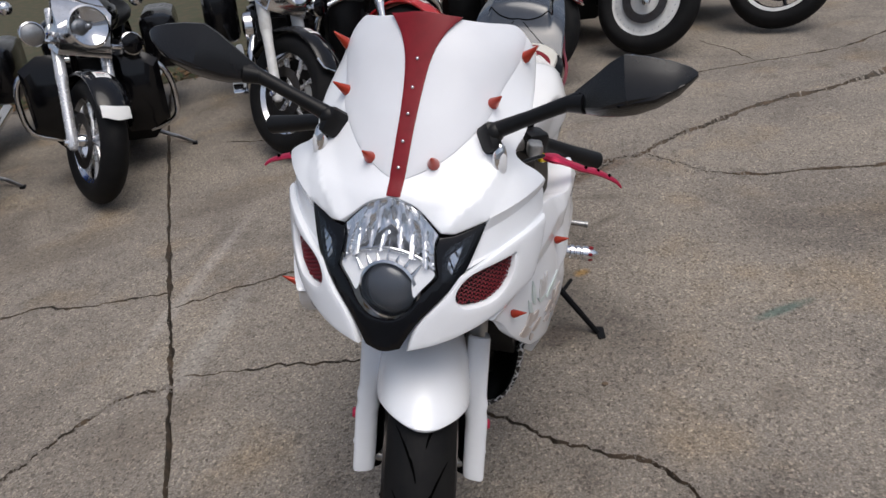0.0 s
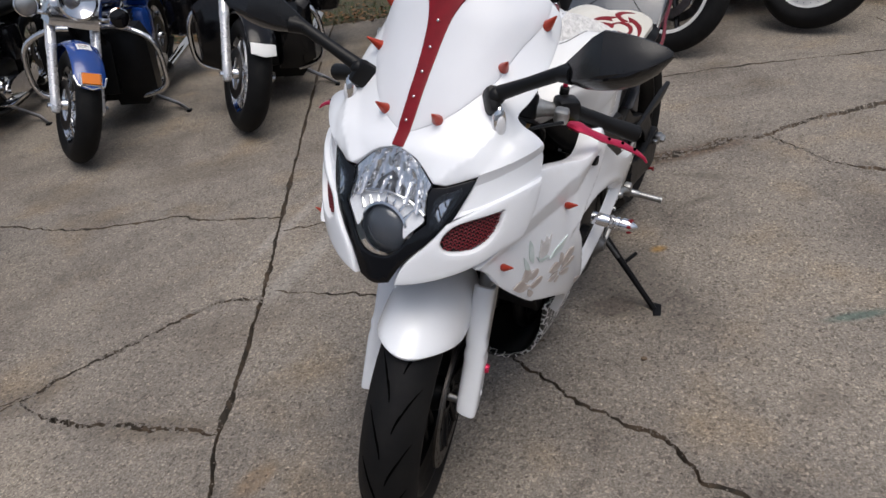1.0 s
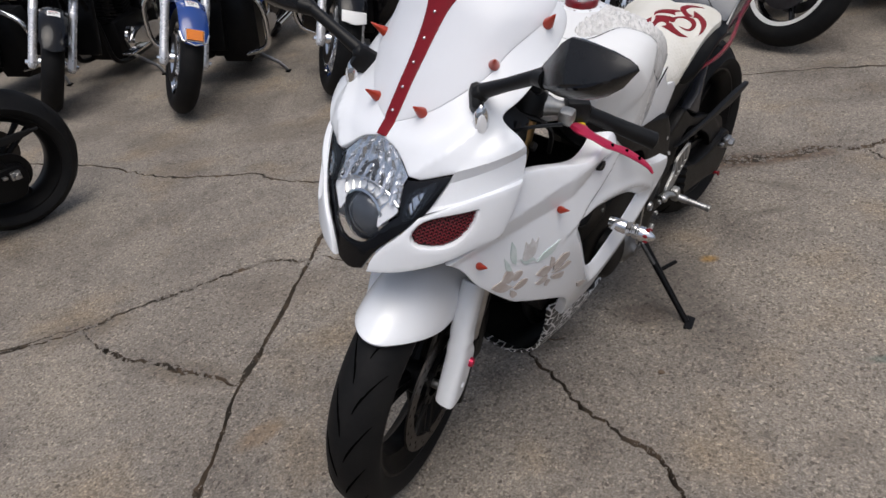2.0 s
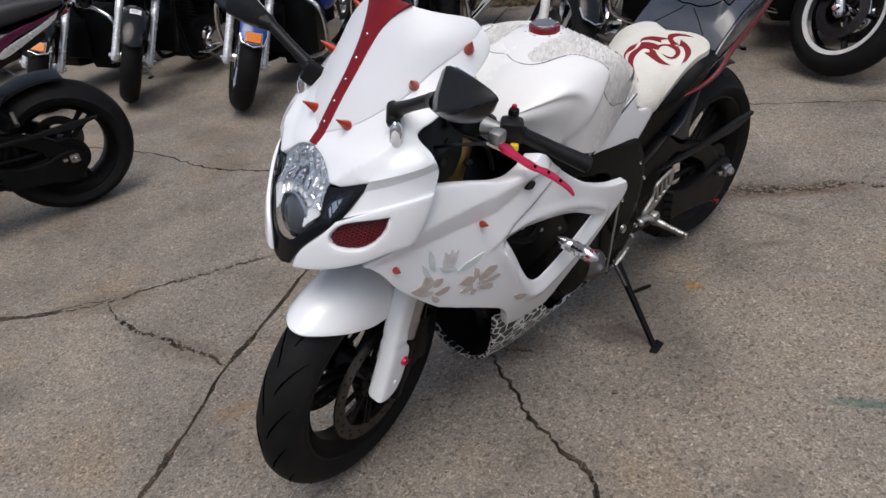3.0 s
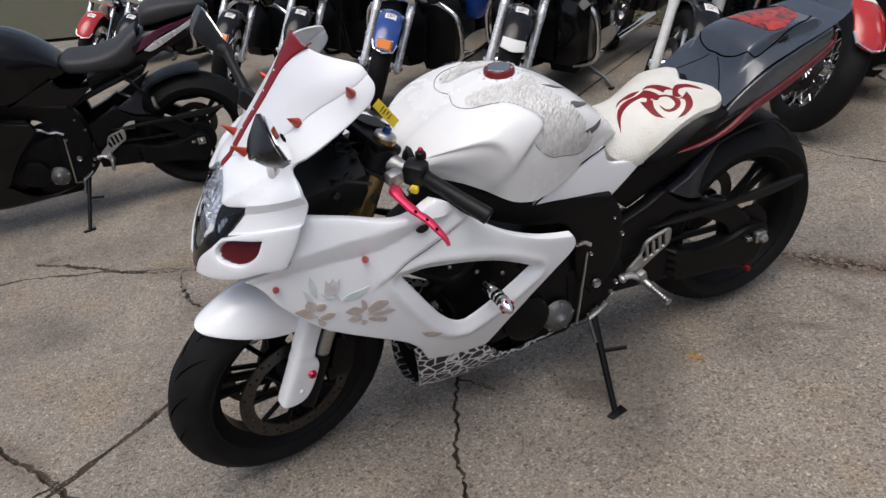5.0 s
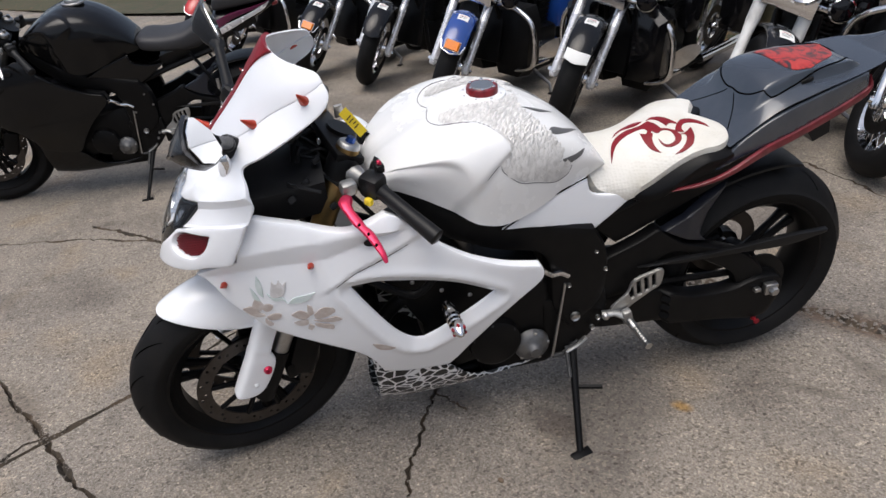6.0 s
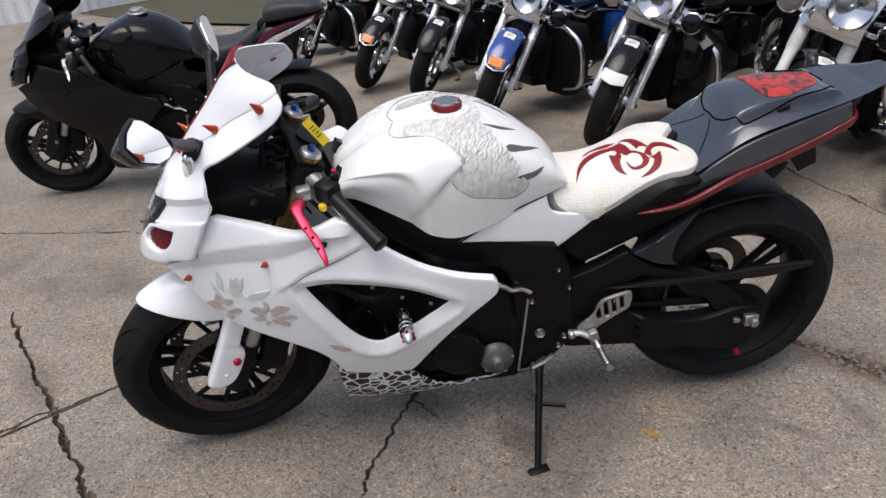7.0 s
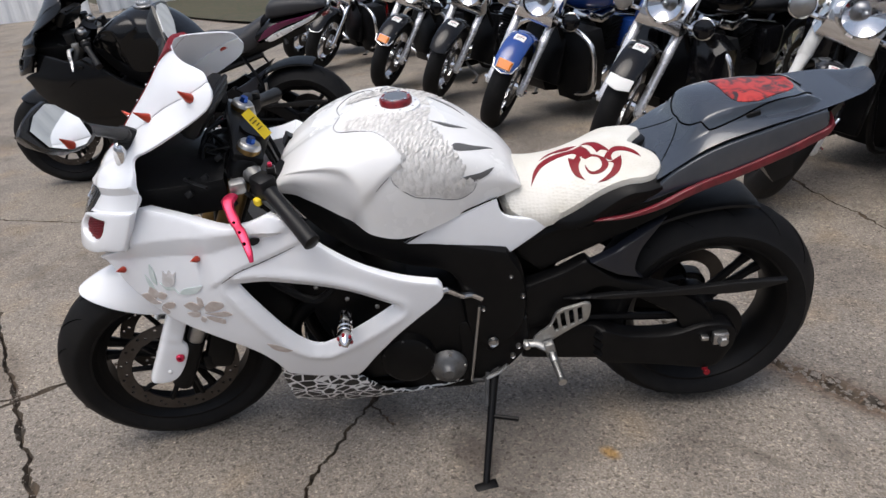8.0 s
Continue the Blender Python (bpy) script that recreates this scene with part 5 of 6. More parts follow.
        at_m = lambda a, b, c: mid_m + e1 * a + e2 * b + nrm * c
        rings = []
        for a, b0, b1, d in ((-.090, -.018, .004, .012), (-.072, -.029, .016, .026), (-.045, -.037, .033, .040), (-.018, -.040, .051, .050), (.004, -.040, .060, .053), (.036, -.033, .049, .048), (.066, -.020, .034, .036), (.086, -.004, .020, .018), (.094, .002, .010, .005)):
            bm_, hb = (b0 + b1) / 2, (b1 - b0) / 2
            rings.append([at_m(a, bm_ + fz * hb, -d * fx) for fx, fz in ((0, -.94), (-.04, 0), (0, .94), (.12, 1), (.42, .74), (.76, .42), (.98, .10), (1, -.02), (.93, -.22), (.70, -.62), (.28, -.97))])
        part("mirror_shell", loft(rings), SHELL, stalk, smooth=22.0)
        part("mirror_neck", tube([r1, r1.lerp(at_m(-.080, -.004, -.012), .6), at_m(-.066, -.004, -.016)], [.013, .014, .016], 10), PLASTIC, stalk)
        part("mirror_glass", panel([outline("-.070,-.018! -.060,.018! -.012,.048! .012,.052! .052,.034! .076,.010! .050,-.022! .0,-.034! -.046,-.030!", 2)], lambda a, b: tuple(at_m(a, b, .0025)), .002, .05, 0, 0, 1), MIRROR, stalk, "mirror glass")
        part("mirror_signal", tube([at_m(-.040, .004, -.036), at_m(-.005, .006, -.046), at_m(.04, .006, -.043), at_m(.078, .008, -.024)], [.003, .008, .008, .003], 8, .7), GLOSS, stalk)
        i0 = Vector(nose(.187, .943))
        i0.y *= s
        sig = part("turn_signal", ball(.029, i0 + Vector((.003, s * .004, .0)), (.50, .46, 1.20), 18), CHROME, bike, "small clear teardrop turn signal")
        part("signal_lens", ball(.022, i0 + Vector((.007, s * .008, -.001)), (.50, .44, 1.15), 16), SKYWHITE, sig)
    # chrome ribbed frame slider
    if custom:
        for s in both:
            base = Vector((.928, s * .256, .529))
            d = Vector((-.06, s, -.02)).normalized()
            prof = [(0, -.05), (.016, -.05), (.016, -.012), (.0145, -.010), (.0145, -.006), (.0175, -.004), (.0175, .004), (.0145, .006), (.0145, .009), (.0175, .011), (.0175, .018), (.0145, .020), (.0145, .023), (.0180, .025), (.0180, .034), (.0150, .046), (.008, .058), (.003, .063), (0, .064)]
            part("frame_slider", revolve(prof, 24), CHROME, bike, "ribbed chrome bullet-shaped frame slider", Matrix.Translation(base) @ d.to_track_quat("Y", "Z").to_matrix().to_4x4())
            for k in range(6):
                w = k * math.pi / 3 + .4
                side_v = (Vector((1, 0, 0)) * math.cos(w) + Vector((0, 0, 1)) * math.sin(w))
                part("slider_inlay", ball(.0042, base + d * .043 + side_v * .0150, (1, 1.6, 1), 8), RED, bike)
    SLANTED[0] = False
    return bike


def cushion(rows, n=20, square=.55):
    """A rounded pad from stations of (x, top, bottom, half width)."""
    rings = []
    for x, zt, zb, w in rows:
        m, h = (zt + zb) / 2, (zt - zb) / 2
        rings.append([(x, w * math.copysign(abs(math.cos(a)) ** square, math.cos(a)), m + h * math.copysign(abs(math.sin(a)) ** square, math.sin(a))) for a in (2 * math.pi * (j + .5) / n for j in range(n))])
    return loft(rings)


def through_rows(rows, n=5):
    """More stations, smoothly, between the given ones."""
    xs = [-r[0] for r in rows]
    fits = [spl(xs, [r[i] for r in rows]) for i in (1, 2, 3)]
    fine = np.linspace(xs[0], xs[-1], n * (len(rows) - 1) + 1)
    return [(-x, *[f(x) for f in fits]) for x in fine]


def passenger_tail(bike):
    """Stepped saddle, passenger pad and a short slanting tail."""
    part("seat", cushion(through_rows([(.515, .815, .770, .075), (.48, .832, .755, .118), (.38, .822, .742, .128), (.27, .838, .735, .128), (.19, .880, .745, .112), (.135, .905, .80, .085)])), PAD, bike, "dark grey vinyl rider saddle")
    part("passenger_seat", cushion(through_rows([(.105, .930, .900, .055), (.085, .978, .897, .088), (.0, .998, .905, .100), (-.10, .994, .918, .096), (-.18, .978, .930, .080), (-.215, .958, .935, .045)])), PAD, bike, "raised dark grey passenger pad")
    part("tail_cowl", cushion(through_rows([(.20, .840, .765, .100), (.10, .892, .790, .110), (.0, .903, .815, .108), (-.10, .916, .845, .092), (-.18, .928, .885, .064), (-.225, .935, .912, .030)]), 24, .7), BODYB, bike, "black and plum tail")
    for s in (1, -1):
        f = lambda a, b: (a, s * (spl([-.22, -.18, -.1, 0, .1, .2], [.045, .070, .097, .112, .114, .104])(a)), b)
        part("tail_side_panel", panel([outline(".165,.795! .10,.862 .0,.896 -.10,.910 -.205,.930! -.12,.898 .0,.868 .09,.825", 4)], f, .004, .012, .003, 0, -s), PLUMP, bike, "plum painted tail panel")
        part("tail_flash", panel([outline(".12,.806! .05,.842 -.06,.876 -.185,.920! -.15,.886 -.06,.852 .03,.815 .09,.795", 4)], f, .004, .012, .003, .001, -s), SLIDER, bike, "silver flash on the tail")
        part("passenger_hanger", tube(curve([(.26, s * .105, .725), (.21, s * .118, .64), (.165, s * .125, .545), (.145, s * .128, .515)], 4), [.013 - .0004 * i for i in range(13)], 8, .6), BLACK, bike, "black passenger peg hanger")
        part("passenger_peg", tube([(.148, s * .125, .520), (.150, s * .150, .545), (.150, s * .150, .590)], [.010, .010, .009], 8), STEEL, bike)
        part("turn_signal", tube([(.02, s * .08, .80), (.0, s * .13, .795), (-.01, s * .165, .79)], [.007, .012, .006], 10), PLASTIC, bike)
    part("tail_lamp", cushion([(-.195, .915, .885, .050), (-.222, .915, .892, .040)], 14), REDLENS, bike, "red tail lamp")
    part("tail_under", loft([[(x, w * k, z) for k, z in ((-1, zt), (1, zt), (.8, zb), (-.8, zb))] for x, w, zt, zb in ((.42, .09, .72, .64), (.22, .095, .77, .71), (.05, .09, .81, .77), (-.10, .07, .85, .82))]), PLASTIC, bike)


PAD = worn(material("dark_grey_vinyl", (.022, .022, .025), .55), (.020, .020, .023), (.036, .036, .038), 12.0, .5, .25)
PLUMP = worn(material("plum_paint", (.085, .006, .035), .2, coat=.4), (.085, .006, .035), (.05, .006, .02), 8.0, .5)
PROJECTOR = material("projector_glass", (.055, .060, .070), .12, coat=.8)
FLOWERS = (
    "1.311,.702! 1.320,.666 1.307,.661 1.291,.670 1.281,.701! 1.290,.694 1.296,.705! 1.304,.694", "1.341,.715! 1.334,.695 1.336,.661! 1.345,.673 1.346,.694", "1.360,.686! 1.352,.672 1.344,.650! 1.357,.657",
    "1.327,.671! 1.314,.660 1.296,.660 1.287,.645! 1.296,.653 1.315,.652", "1.287,.645! 1.272,.658 1.247,.664 1.225,.669! 1.243,.650 1.268,.643",
    "1.357,.654! 1.366,.633 1.351,.622! 1.339,.634 1.346,.652", "1.346,.634! 1.335,.643 1.321,.639 1.326,.626 1.339,.622", "1.388,.626! 1.367,.634 1.352,.617! 1.342,.609 1.361,.604 1.377,.613",
    "1.340,.605! 1.322,.615 1.307,.613 1.313,.600 1.332,.596", "1.344,.600! 1.335,.592 1.329,.582 1.338,.577 1.345,.588", "1.286,.611! 1.266,.622 1.249,.614! 1.248,.602 1.264,.596 1.279,.604",
    "1.247,.637! 1.238,.630 1.237,.611! 1.246,.606 1.249,.619", "1.237,.608! 1.217,.625 1.193,.622! 1.191,.610 1.215,.597 1.234,.595", "1.241,.591! 1.216,.591 1.191,.595 1.177,.585! 1.193,.580 1.217,.582",
    "1.239,.581! 1.218,.577 1.198,.569! 1.202,.557 1.226,.566 1.238,.574", "1.284,.587! 1.265,.594 1.252,.592! 1.255,.579 1.274,.577", "1.251,.579! 1.241,.572 1.249,.560! 1.256,.566", "1.121,.483! 1.094,.472 1.066,.453! 1.082,.447 1.108,.460")


def tank_art(bike):
    """Embossed feathers, their dark quill shadows and the scored outline."""
    rng = random.Random(11)
    field = outline(".868,.049 .891,.069 .873,.093 .815,.113 .782,.155 .760,.190 .760,.209 .785,.229 .779,.242 .742,.264 .70,.273 .643,.287 .612,.279 .602,.261 .654,.256 .625,.228 .645,.179 .664,.143 .676,.114 .700,.074 .69,.02 .714,.018 .775,.052", 4)
    verts, faces = [], []
    x = .60
    while x < .90:
        q = .015
        while q < .29:
            px, pq = x + rng.uniform(-.004, .004), q + rng.uniform(-.004, .004)
            if inside(np.array([[px, pq]]), field)[0]:
                size = .0085 + .014 * smooth((pq - .16) / .12) + rng.uniform(-.0015, .002)
                a = -2.55 + .9 * smooth((pq - .05) / .2) + rng.uniform(-.35, .35)
                ca, sa = math.cos(a), math.sin(a)
                for s in (1, -1):
                    k = len(verts)
                    for u, v, h in ((-.5, 0, .0005), (-.1, .44, .0010), (.45, .40, .0022), (.92, .05, .0046), (.45, -.36, .0022), (-.1, -.40, .0010), (.3, 0, .0042)):
                        fx, fq = px + size * (u * ca - v * sa), pq + size * (u * sa + v * ca)
                        p = Vector(tank_at(fx, s * fq))
                        n = (Vector(tank_at(fx + .002, s * fq)) - p).cross(Vector(tank_at(fx, s * (fq + .002))) - p).normalized()
                        if n.z < 0 and abs(n.z) > .05 or n.y * s < -.3:
                            n.negate()
                        verts.append(p + n * h)
                    faces += [(k + i, k + (i + 1) % 6, k + 6) for i in range(6)]
            q += .0095 + .006 * smooth((q - .16) / .1)
        x += .0105
    bm = fresh(verts, faces)
    for s in (1, -1):
        part("feather_ground", panel([field], lambda a, b: tank_at(a, s * b), .0006, .009, .0, .0006, s), QUILLBASE, bike, "grey airbrushed ground of the feathers")
    part("feather_relief", bm, FEATHER, bike, "grey-white embossed feathers", smooth=25.0, kind="stuff")
    for s in (1, -1):
        for t in (".695,.076! .665,.083 .640,.076 .610,.048! .640,.062 .668,.070", ".655,.164! .640,.142 .600,.128 .555,.088! .590,.138 .632,.168", ".658,.262! .632,.246 .590,.230 .558,.196! .575,.236 .610,.258"):
            part("quill_shadow", panel([outline(t, 4)], lambda a, b: tank_at(a, s * b), .0006, .008, .0003, .0012, s), QUILL, bike, "dark painted feather gap")
        edge = [Vector(tank_at(c.x, s * c.y)) for c in curve([(.900, .004, 0), (.911, .046, 0), (.893, .084, 0), (.842, .106, 0), (.812, .120, 0), (.778, .157, 0), (.757, .188, 0), (.757, .207, 0), (.776, .221, 0), (.789, .229, 0), (.82, .252, 0)], 5)]
        part("shell_score", tube(edge, .0011, 5), QUILL, bike)
        low = [Vector(tank_at(c.x, s * c.y)) for c in curve([(.602, .262, 0), (.612, .280, 0), (.643, .288, 0), (.70, .275, 0), (.742, .266, 0), (.779, .244, 0), (.785, .230, 0)], 5)]
        part("feather_edge", tube(low, .0010, 5), QUILL, bike)


FEATHER = worn(material("feather_paint", (.72, .71, .69), .4), (.76, .75, .73), (.46, .45, .43), 60.0, .8)
QUILLBASE = worn(material("feather_shadow_paint", (.60, .59, .57), .45), (.66, .65, .63), (.36, .35, .34), 40.0, .8)
QUILL = material("dark_grey_airbrush", (.10, .10, .10), .5)


BLUENUT = material("blue_anodised_nut", (.02, .07, .30), .3, .8)


def spike(parent, at, d, k=1.0):
    q = d.to_track_quat("Y", "Z").to_matrix().to_4x4()
    part("spike", revolve([(0, -.004), (.0095, -.004), (.0105, 0), (.009, .006), (.005, .020), (.0012, .034), (0, .035)], 14), SPIKE, parent, "orange-red cone spike", Matrix.Translation(at) @ q @ Matrix.Scale(k, 4))


BIKE = Matrix(((-.3256, .9339, .1479, .2702), (-.9455, -.3216, -.0509, 2.4029), (0, -.1564, .9877, 0), (0, 0, 0, 1)))


def with_print(m):
    """Black patches of an animal print on white."""
    b = m.node_tree.nodes["Principled BSDF"]
    v = node(m, "ShaderNodeTexVoronoi", Scale=48.0, Randomness=1.0)
    v.feature = "DISTANCE_TO_EDGE"
    wire(m, coords(m, (.6, 1.0, 1.0)), v.inputs["Vector"])
    wire(m, ramp(m, v.outputs["Distance"], [(0.055, (.72, .72, .72)), (0.095, (.012, .012, .012))]), b.inputs["Base Color"])
    return m


PRINT = with_print(material("animal_print", (.7, .7, .7), .35))
TANKW = worn(material("white_tank_paint", (.86, .86, .86), .25, coat=.4), (.86, .86, .855), (.74, .74, .72), 6.0, .4)
main_mats = dict(body=WHITE, screen=SCREEN, reflector=REFLECT, belly=PRINT, tank=TANKW, ring=WHITE, cap=REDLENS, seat=SEATW, tail=GREY, trim=TRIMRED,
                 graphic=GRAPHIC, rubber=RUBBER, wheel=BLACK, wheel_trim=None, fork=GOLD, bolt=PINK, lever=PINK, strut=BLACK)
sport_bike("sport_motorcycle", BIKE, main_mats, "white customised sport motorcycle leaning on its side stand", True, steering=15, shift=-.006)

# ---- row of parked cruisers: x forward from the front contact, y to the left ----
BLUE = worn(material("blue_fender_paint", (.012, .055, .26), .18, coat=.6), (.012, .055, .26), (.02, .05, .18), 8.0, .4)
BLACKP = worn(material("gloss_black_paint", (0.004, 0.004, 0.005), 0.12, spec=0.35), (0.004, 0.004, 0.005), (0.010, 0.010, 0.010), 9.0, 0.4)
WINE = worn(material("dark_red_paint", (.13, .006, .012), .16, coat=.6), (.13, .006, .012), (.07, .005, .01), 8.0, .4)
SCARLET = worn(material("red_fender_paint", (.45, .015, .015), .2, coat=.5), (.45, .015, .015), (.25, .01, .01), 8.0, .4)
WHITEWALL = worn(material("white_wheel_paint", (.68, .68, .66), .4), (.70, .70, .68), (.40, .38, .34), 14.0, .5)
SLIDER = worn(material("silver_fork_slider", (.78, .78, .79), .26, .6), (.80, .80, .81), (.55, .54, .53), 14.0, .4)


def cruiser(at, heading, label, paint, tip=None, amber=False, wheel="wire", lowers=False, bar=True, fogs=True, fork=None, steer=0.0, group="row of parked cruisers"):
    fork = fork or CHROME
    bike = thing("cruiser_motorcycle", Matrix.Translation((*at, 0)) @ Matrix.Rotation(radians(heading), 4, "Z") @ Matrix.Rotation(radians(-7), 4, "X"), label, "motorcycle", group)
    R, rim = .325, .215
    rake = radians(31)
    up = Vector((-math.sin(rake), 0, math.cos(rake)))
    ax = Vector((0, 0, R))
    S = Matrix.Translation(ax) @ Matrix.Rotation(radians(steer), 4, up) @ Matrix.Translation(-ax)
    FW = S @ Matrix.Translation(ax)

    def wheel_parts(name, m, half):
        w = part(name, revolve([(0, -.10), (.012, -.10), (.030, -.075), (.030, .075), (.012, .10), (0, .10)], 16), CHROME, bike, "", m)
        part("tyre", tyre_mesh(R, rim, half, 48), RUBBER, w, "", m)
        b = half * .8
        part("rim", revolve([(rim - .022, -b * .5), (rim + .008, -b), (rim + .010, -b + .008), (rim - .010, -b * .4), (rim - .010, b * .4), (rim + .010, b - .008), (rim + .008, b), (rim - .022, b * .5)], 48, True), {"wire": CHROME, "cast": CHROME, "disc": WHITEWALL, "dark": BLACKP}[wheel], w, "", m)
        if wheel == "wire":
            spokes = []
            for i in range(32):
                a = 2 * math.pi * i / 32
                s = 1 if i % 2 else -1
                spokes.append(tube([(.03 * math.cos(a + .5 * s), s * .055, .03 * math.sin(a + .5 * s)), ((rim - .012) * math.cos(a), s * .008, (rim - .012) * math.sin(a))], .0022, 4))
            part("wire_spokes", joined(spokes), CHROME, w, "", m, kind="stuff")
        elif wheel == "cast":
            for i in range(9):
                a = 2 * math.pi * i / 9
                part("spoke", tube([(.03 * math.cos(a), 0, .03 * math.sin(a)), (.12 * math.cos(a), 0, .12 * math.sin(a)), ((rim - .015) * math.cos(a), 0, (rim - .015) * math.sin(a))], [.014, .010, .016], 8), SLIDER, w, "", m)
        elif wheel == "dark":
            for i in range(5):
                a = 2 * math.pi * i / 5
                part("spoke", tube([(.03 * math.cos(a), 0, .03 * math.sin(a)), ((rim - .015) * math.cos(a + .15), 0, (rim - .015) * math.sin(a + .15))], [.026, .02], 8, .6), BLACKP, w, "", m)
            part("rim_stripe", joined([revolve([(rim - .012, s * b * 1.0), (rim + .010, s * (b + .006)), (rim + .010, s * b), (rim - .012, s * (b - .006))], 48, True) for s in (-1, 1)]), WHITEWALL, w, "white rim edge", m)
        else:
            part("wheel_disc", joined([revolve([(.035, s * .052), (.10, s * .046), (.165, s * .040), (.175, s * .034), (rim, s * .050), (rim, s * .044), (.035, s * .044)], 48, True) for s in (-1, 1)]), WHITEWALL, w, "solid disc wheel", m)
            for i in range(30):
                a = 2 * math.pi * i / 30
                for s in (-1, 1):
                    part("rivet", ball(.004, (.188 * math.cos(a), s * .044, .188 * math.sin(a)), (1, 1, 1), 6), CHROME, w, "", m)
            part("hub_cap", joined([revolve([(0, s * .085), (.022, s * .085), (.030, s * .07), (.036, s * .05)], 20) for s in (-1, 1)]), CHROME, w, "", m)
        part("brake_rotor", joined([revolve([(.09, s * .062), (.142, s * .062), (.142, s * .067), (.09, s * .067)], 36, True) for s in (-1, 1)]), ROTOR, w, "", m)
        return w

    wheel_parts("front_wheel", FW, .065)
    for s in (1, -1):
        p = ax + Vector((.02, s * .115, 0)) - up * .02
        part("fork_slider", tube([p - up * .02, p, p + up * .06, p + up * .30, p + up * .36], [.018, .028, .026, .026, .030], 14), SLIDER if fork is SLIDER else fork, bike, "bright fork slider", S)
        part("fork_tube", tube([p + up * .36, p + up * .365, p + up * .70], [.030, .033 if fork is WHITEWALL else .028, .034 if fork is WHITEWALL else .028], 14), fork, bike, "bright fork cover", S)
        part("axle_nut", revolve([(0, .02), (.014, .02), (.018, 0)], 8), CHROME, bike, "", S @ Matrix.Translation(p + Vector((-.01, s * .02, .015))) @ pose(0, 0, 0, 0, 0, 0 if s > 0 else 180))
        part("caliper", block(.05, .04, .09, ax + Vector((-.13, s * .085, .05)), .012), CHROME if wheel == "cast" else BLACK, bike, "", S)

    def fender_at(a, b):
        r = R + .030 - 3.4 * b * b - 60 * b ** 4
        return ax.x + r * math.cos(a), b, ax.z + r * math.sin(a)
    fender = part("front_fender", panel([outline(".62,-.062 .56,0 .62,.062 .80,.082! 2.6,.085! 2.75,.05 2.8,0 2.75,-.05 2.6,-.085! .80,-.082!", 4)], fender_at, .004, .03, .008, .004, -1), paint, bike, "deep painted front mudguard", S)
    if tip:
        part("fender_tip", panel([outline(".60,-.066! .55,0 .60,.066! .78,.066! .75,.0 .78,-.066!", 4)], fender_at, .002, .02, .002, .0070, -1), tip, fender, "bright mudguard tip trim", S)
    else:
        part("fender_edge", tube([Vector(fender_at(a, b)) + Vector((.004, 0, 0)) for a, b in ((.80, -.080), (.64, -.064), (.57, 0), (.64, .064), (.80, .080))], .006, 8), CHROME, fender, "", S)
    part("price_sticker", panel([outline("1.30,-.035! 1.30,.035! 1.48,.035! 1.48,-.035!", 2)], fender_at, .0006, .03, 0, .0062, -1), PAPER, fender, "white paper sticker", S)
    for k, (a0, b0, b1) in enumerate(((1.43, -.026, .020), (1.39, -.026, .026), (1.35, -.026, .008))):
        part("sticker_line", panel([outline("%.3f,%.3f! %.3f,%.3f! %.3f,%.3f! %.3f,%.3f!" % (a0, b0, a0, b1, a0 + .012, b1, a0 + .012, b0), 1)], fender_at, .0004, .02, 0, .0070, -1), BLACKP if k else SCARLET, fender, "", S)
    if amber:
        part("fender_lamp", loft([[Vector((ax.x + rr * math.cos(a), y, ax.z + rr * math.sin(a))) for a in (.64, .80) for y in ((-w, w) if a == .64 else (w, -w))] for rr, w in ((R + .018, .050), (R + .038, .046), (R + .046, .038))]), AMBER, fender, "amber mudguard marker lamp", S)
        part("lamp_bezel", tube([Vector((ax.x + (R + .034) * math.cos(a), y, ax.z + (R + .034) * math.sin(a))) for a, y in ((.63, -.05), (.63, .05), (.81, .05), (.81, -.05), (.63, -.05))], .005, 8), CHROME, fender, "", S)
    top = ax + up * .68
    part("fork_yoke", block(.10, .30, .05, ax + up * .56 + Vector((0, 0, 0)), .012, (0, -31, 0)), CHROME, bike, "", S)
    part("nacelle", loft([[(x + .0, y * w, z) for y, z in ((-1, zl), (-.9, zh), (.9, zh), (1, zl))] for x, w, zl, zh in ((-.16, .13, .72, .80), (-.22, .155, .74, .93), (-.36, .12, .78, 1.0))]), CHROME, bike, "chrome headlamp nacelle", S)
    H = S @ pose(-.15, 0, .87, 0, -12, 0)
    lamp = part("headlamp", revolve([(0, -.07), (.06, -.06), (.088, -.02), (.095, .02), (.102, .028), (.104, .036), (.094, .040)], 32), CHROME, bike, "round chrome headlamp", H @ pose(0, 0, 0, 0, 0, -90))
    part("reflector", revolve([(0, -.01), (.05, .004), (.092, .032)], 28), CHROME, lamp, "", H @ pose(0, 0, 0, 0, 0, -90))
    part("bulb_cover", ball(.016, (.025, 0, 0), (1, 1, 1), 12), STEEL, lamp, "", H)
    ln = part("lens", revolve([(0, .060), (.05, .055), (.094, .036)], 28), LENS, lamp, "", H @ pose(0, 0, 0, 0, 0, -90))
    ln.visible_shadow = False
    if fogs:
        for s in (1, -1):
            F = S @ pose(-.20, s * .235, .80, 0, -10, 0)
            fog = part("fog_lamp", revolve([(0, -.07), (.035, -.06), (.056, -.015), (.060, .02), (.054, .026)], 24), CHROME, bike, "small round auxiliary lamp", F @ pose(0, 0, 0, 0, 0, -90))
            part("lens", revolve([(0, .034), (.03, .031), (.054, .02)], 20), GLOSS if s > 0 else STEEL, fog, "", F @ pose(0, 0, 0, 0, 0, -90))
            part("lamp_arm", tube([(-.22, s * .10, .77), (-.23, s * .235, .77)], .012, 8), CHROME, bike, "", S)
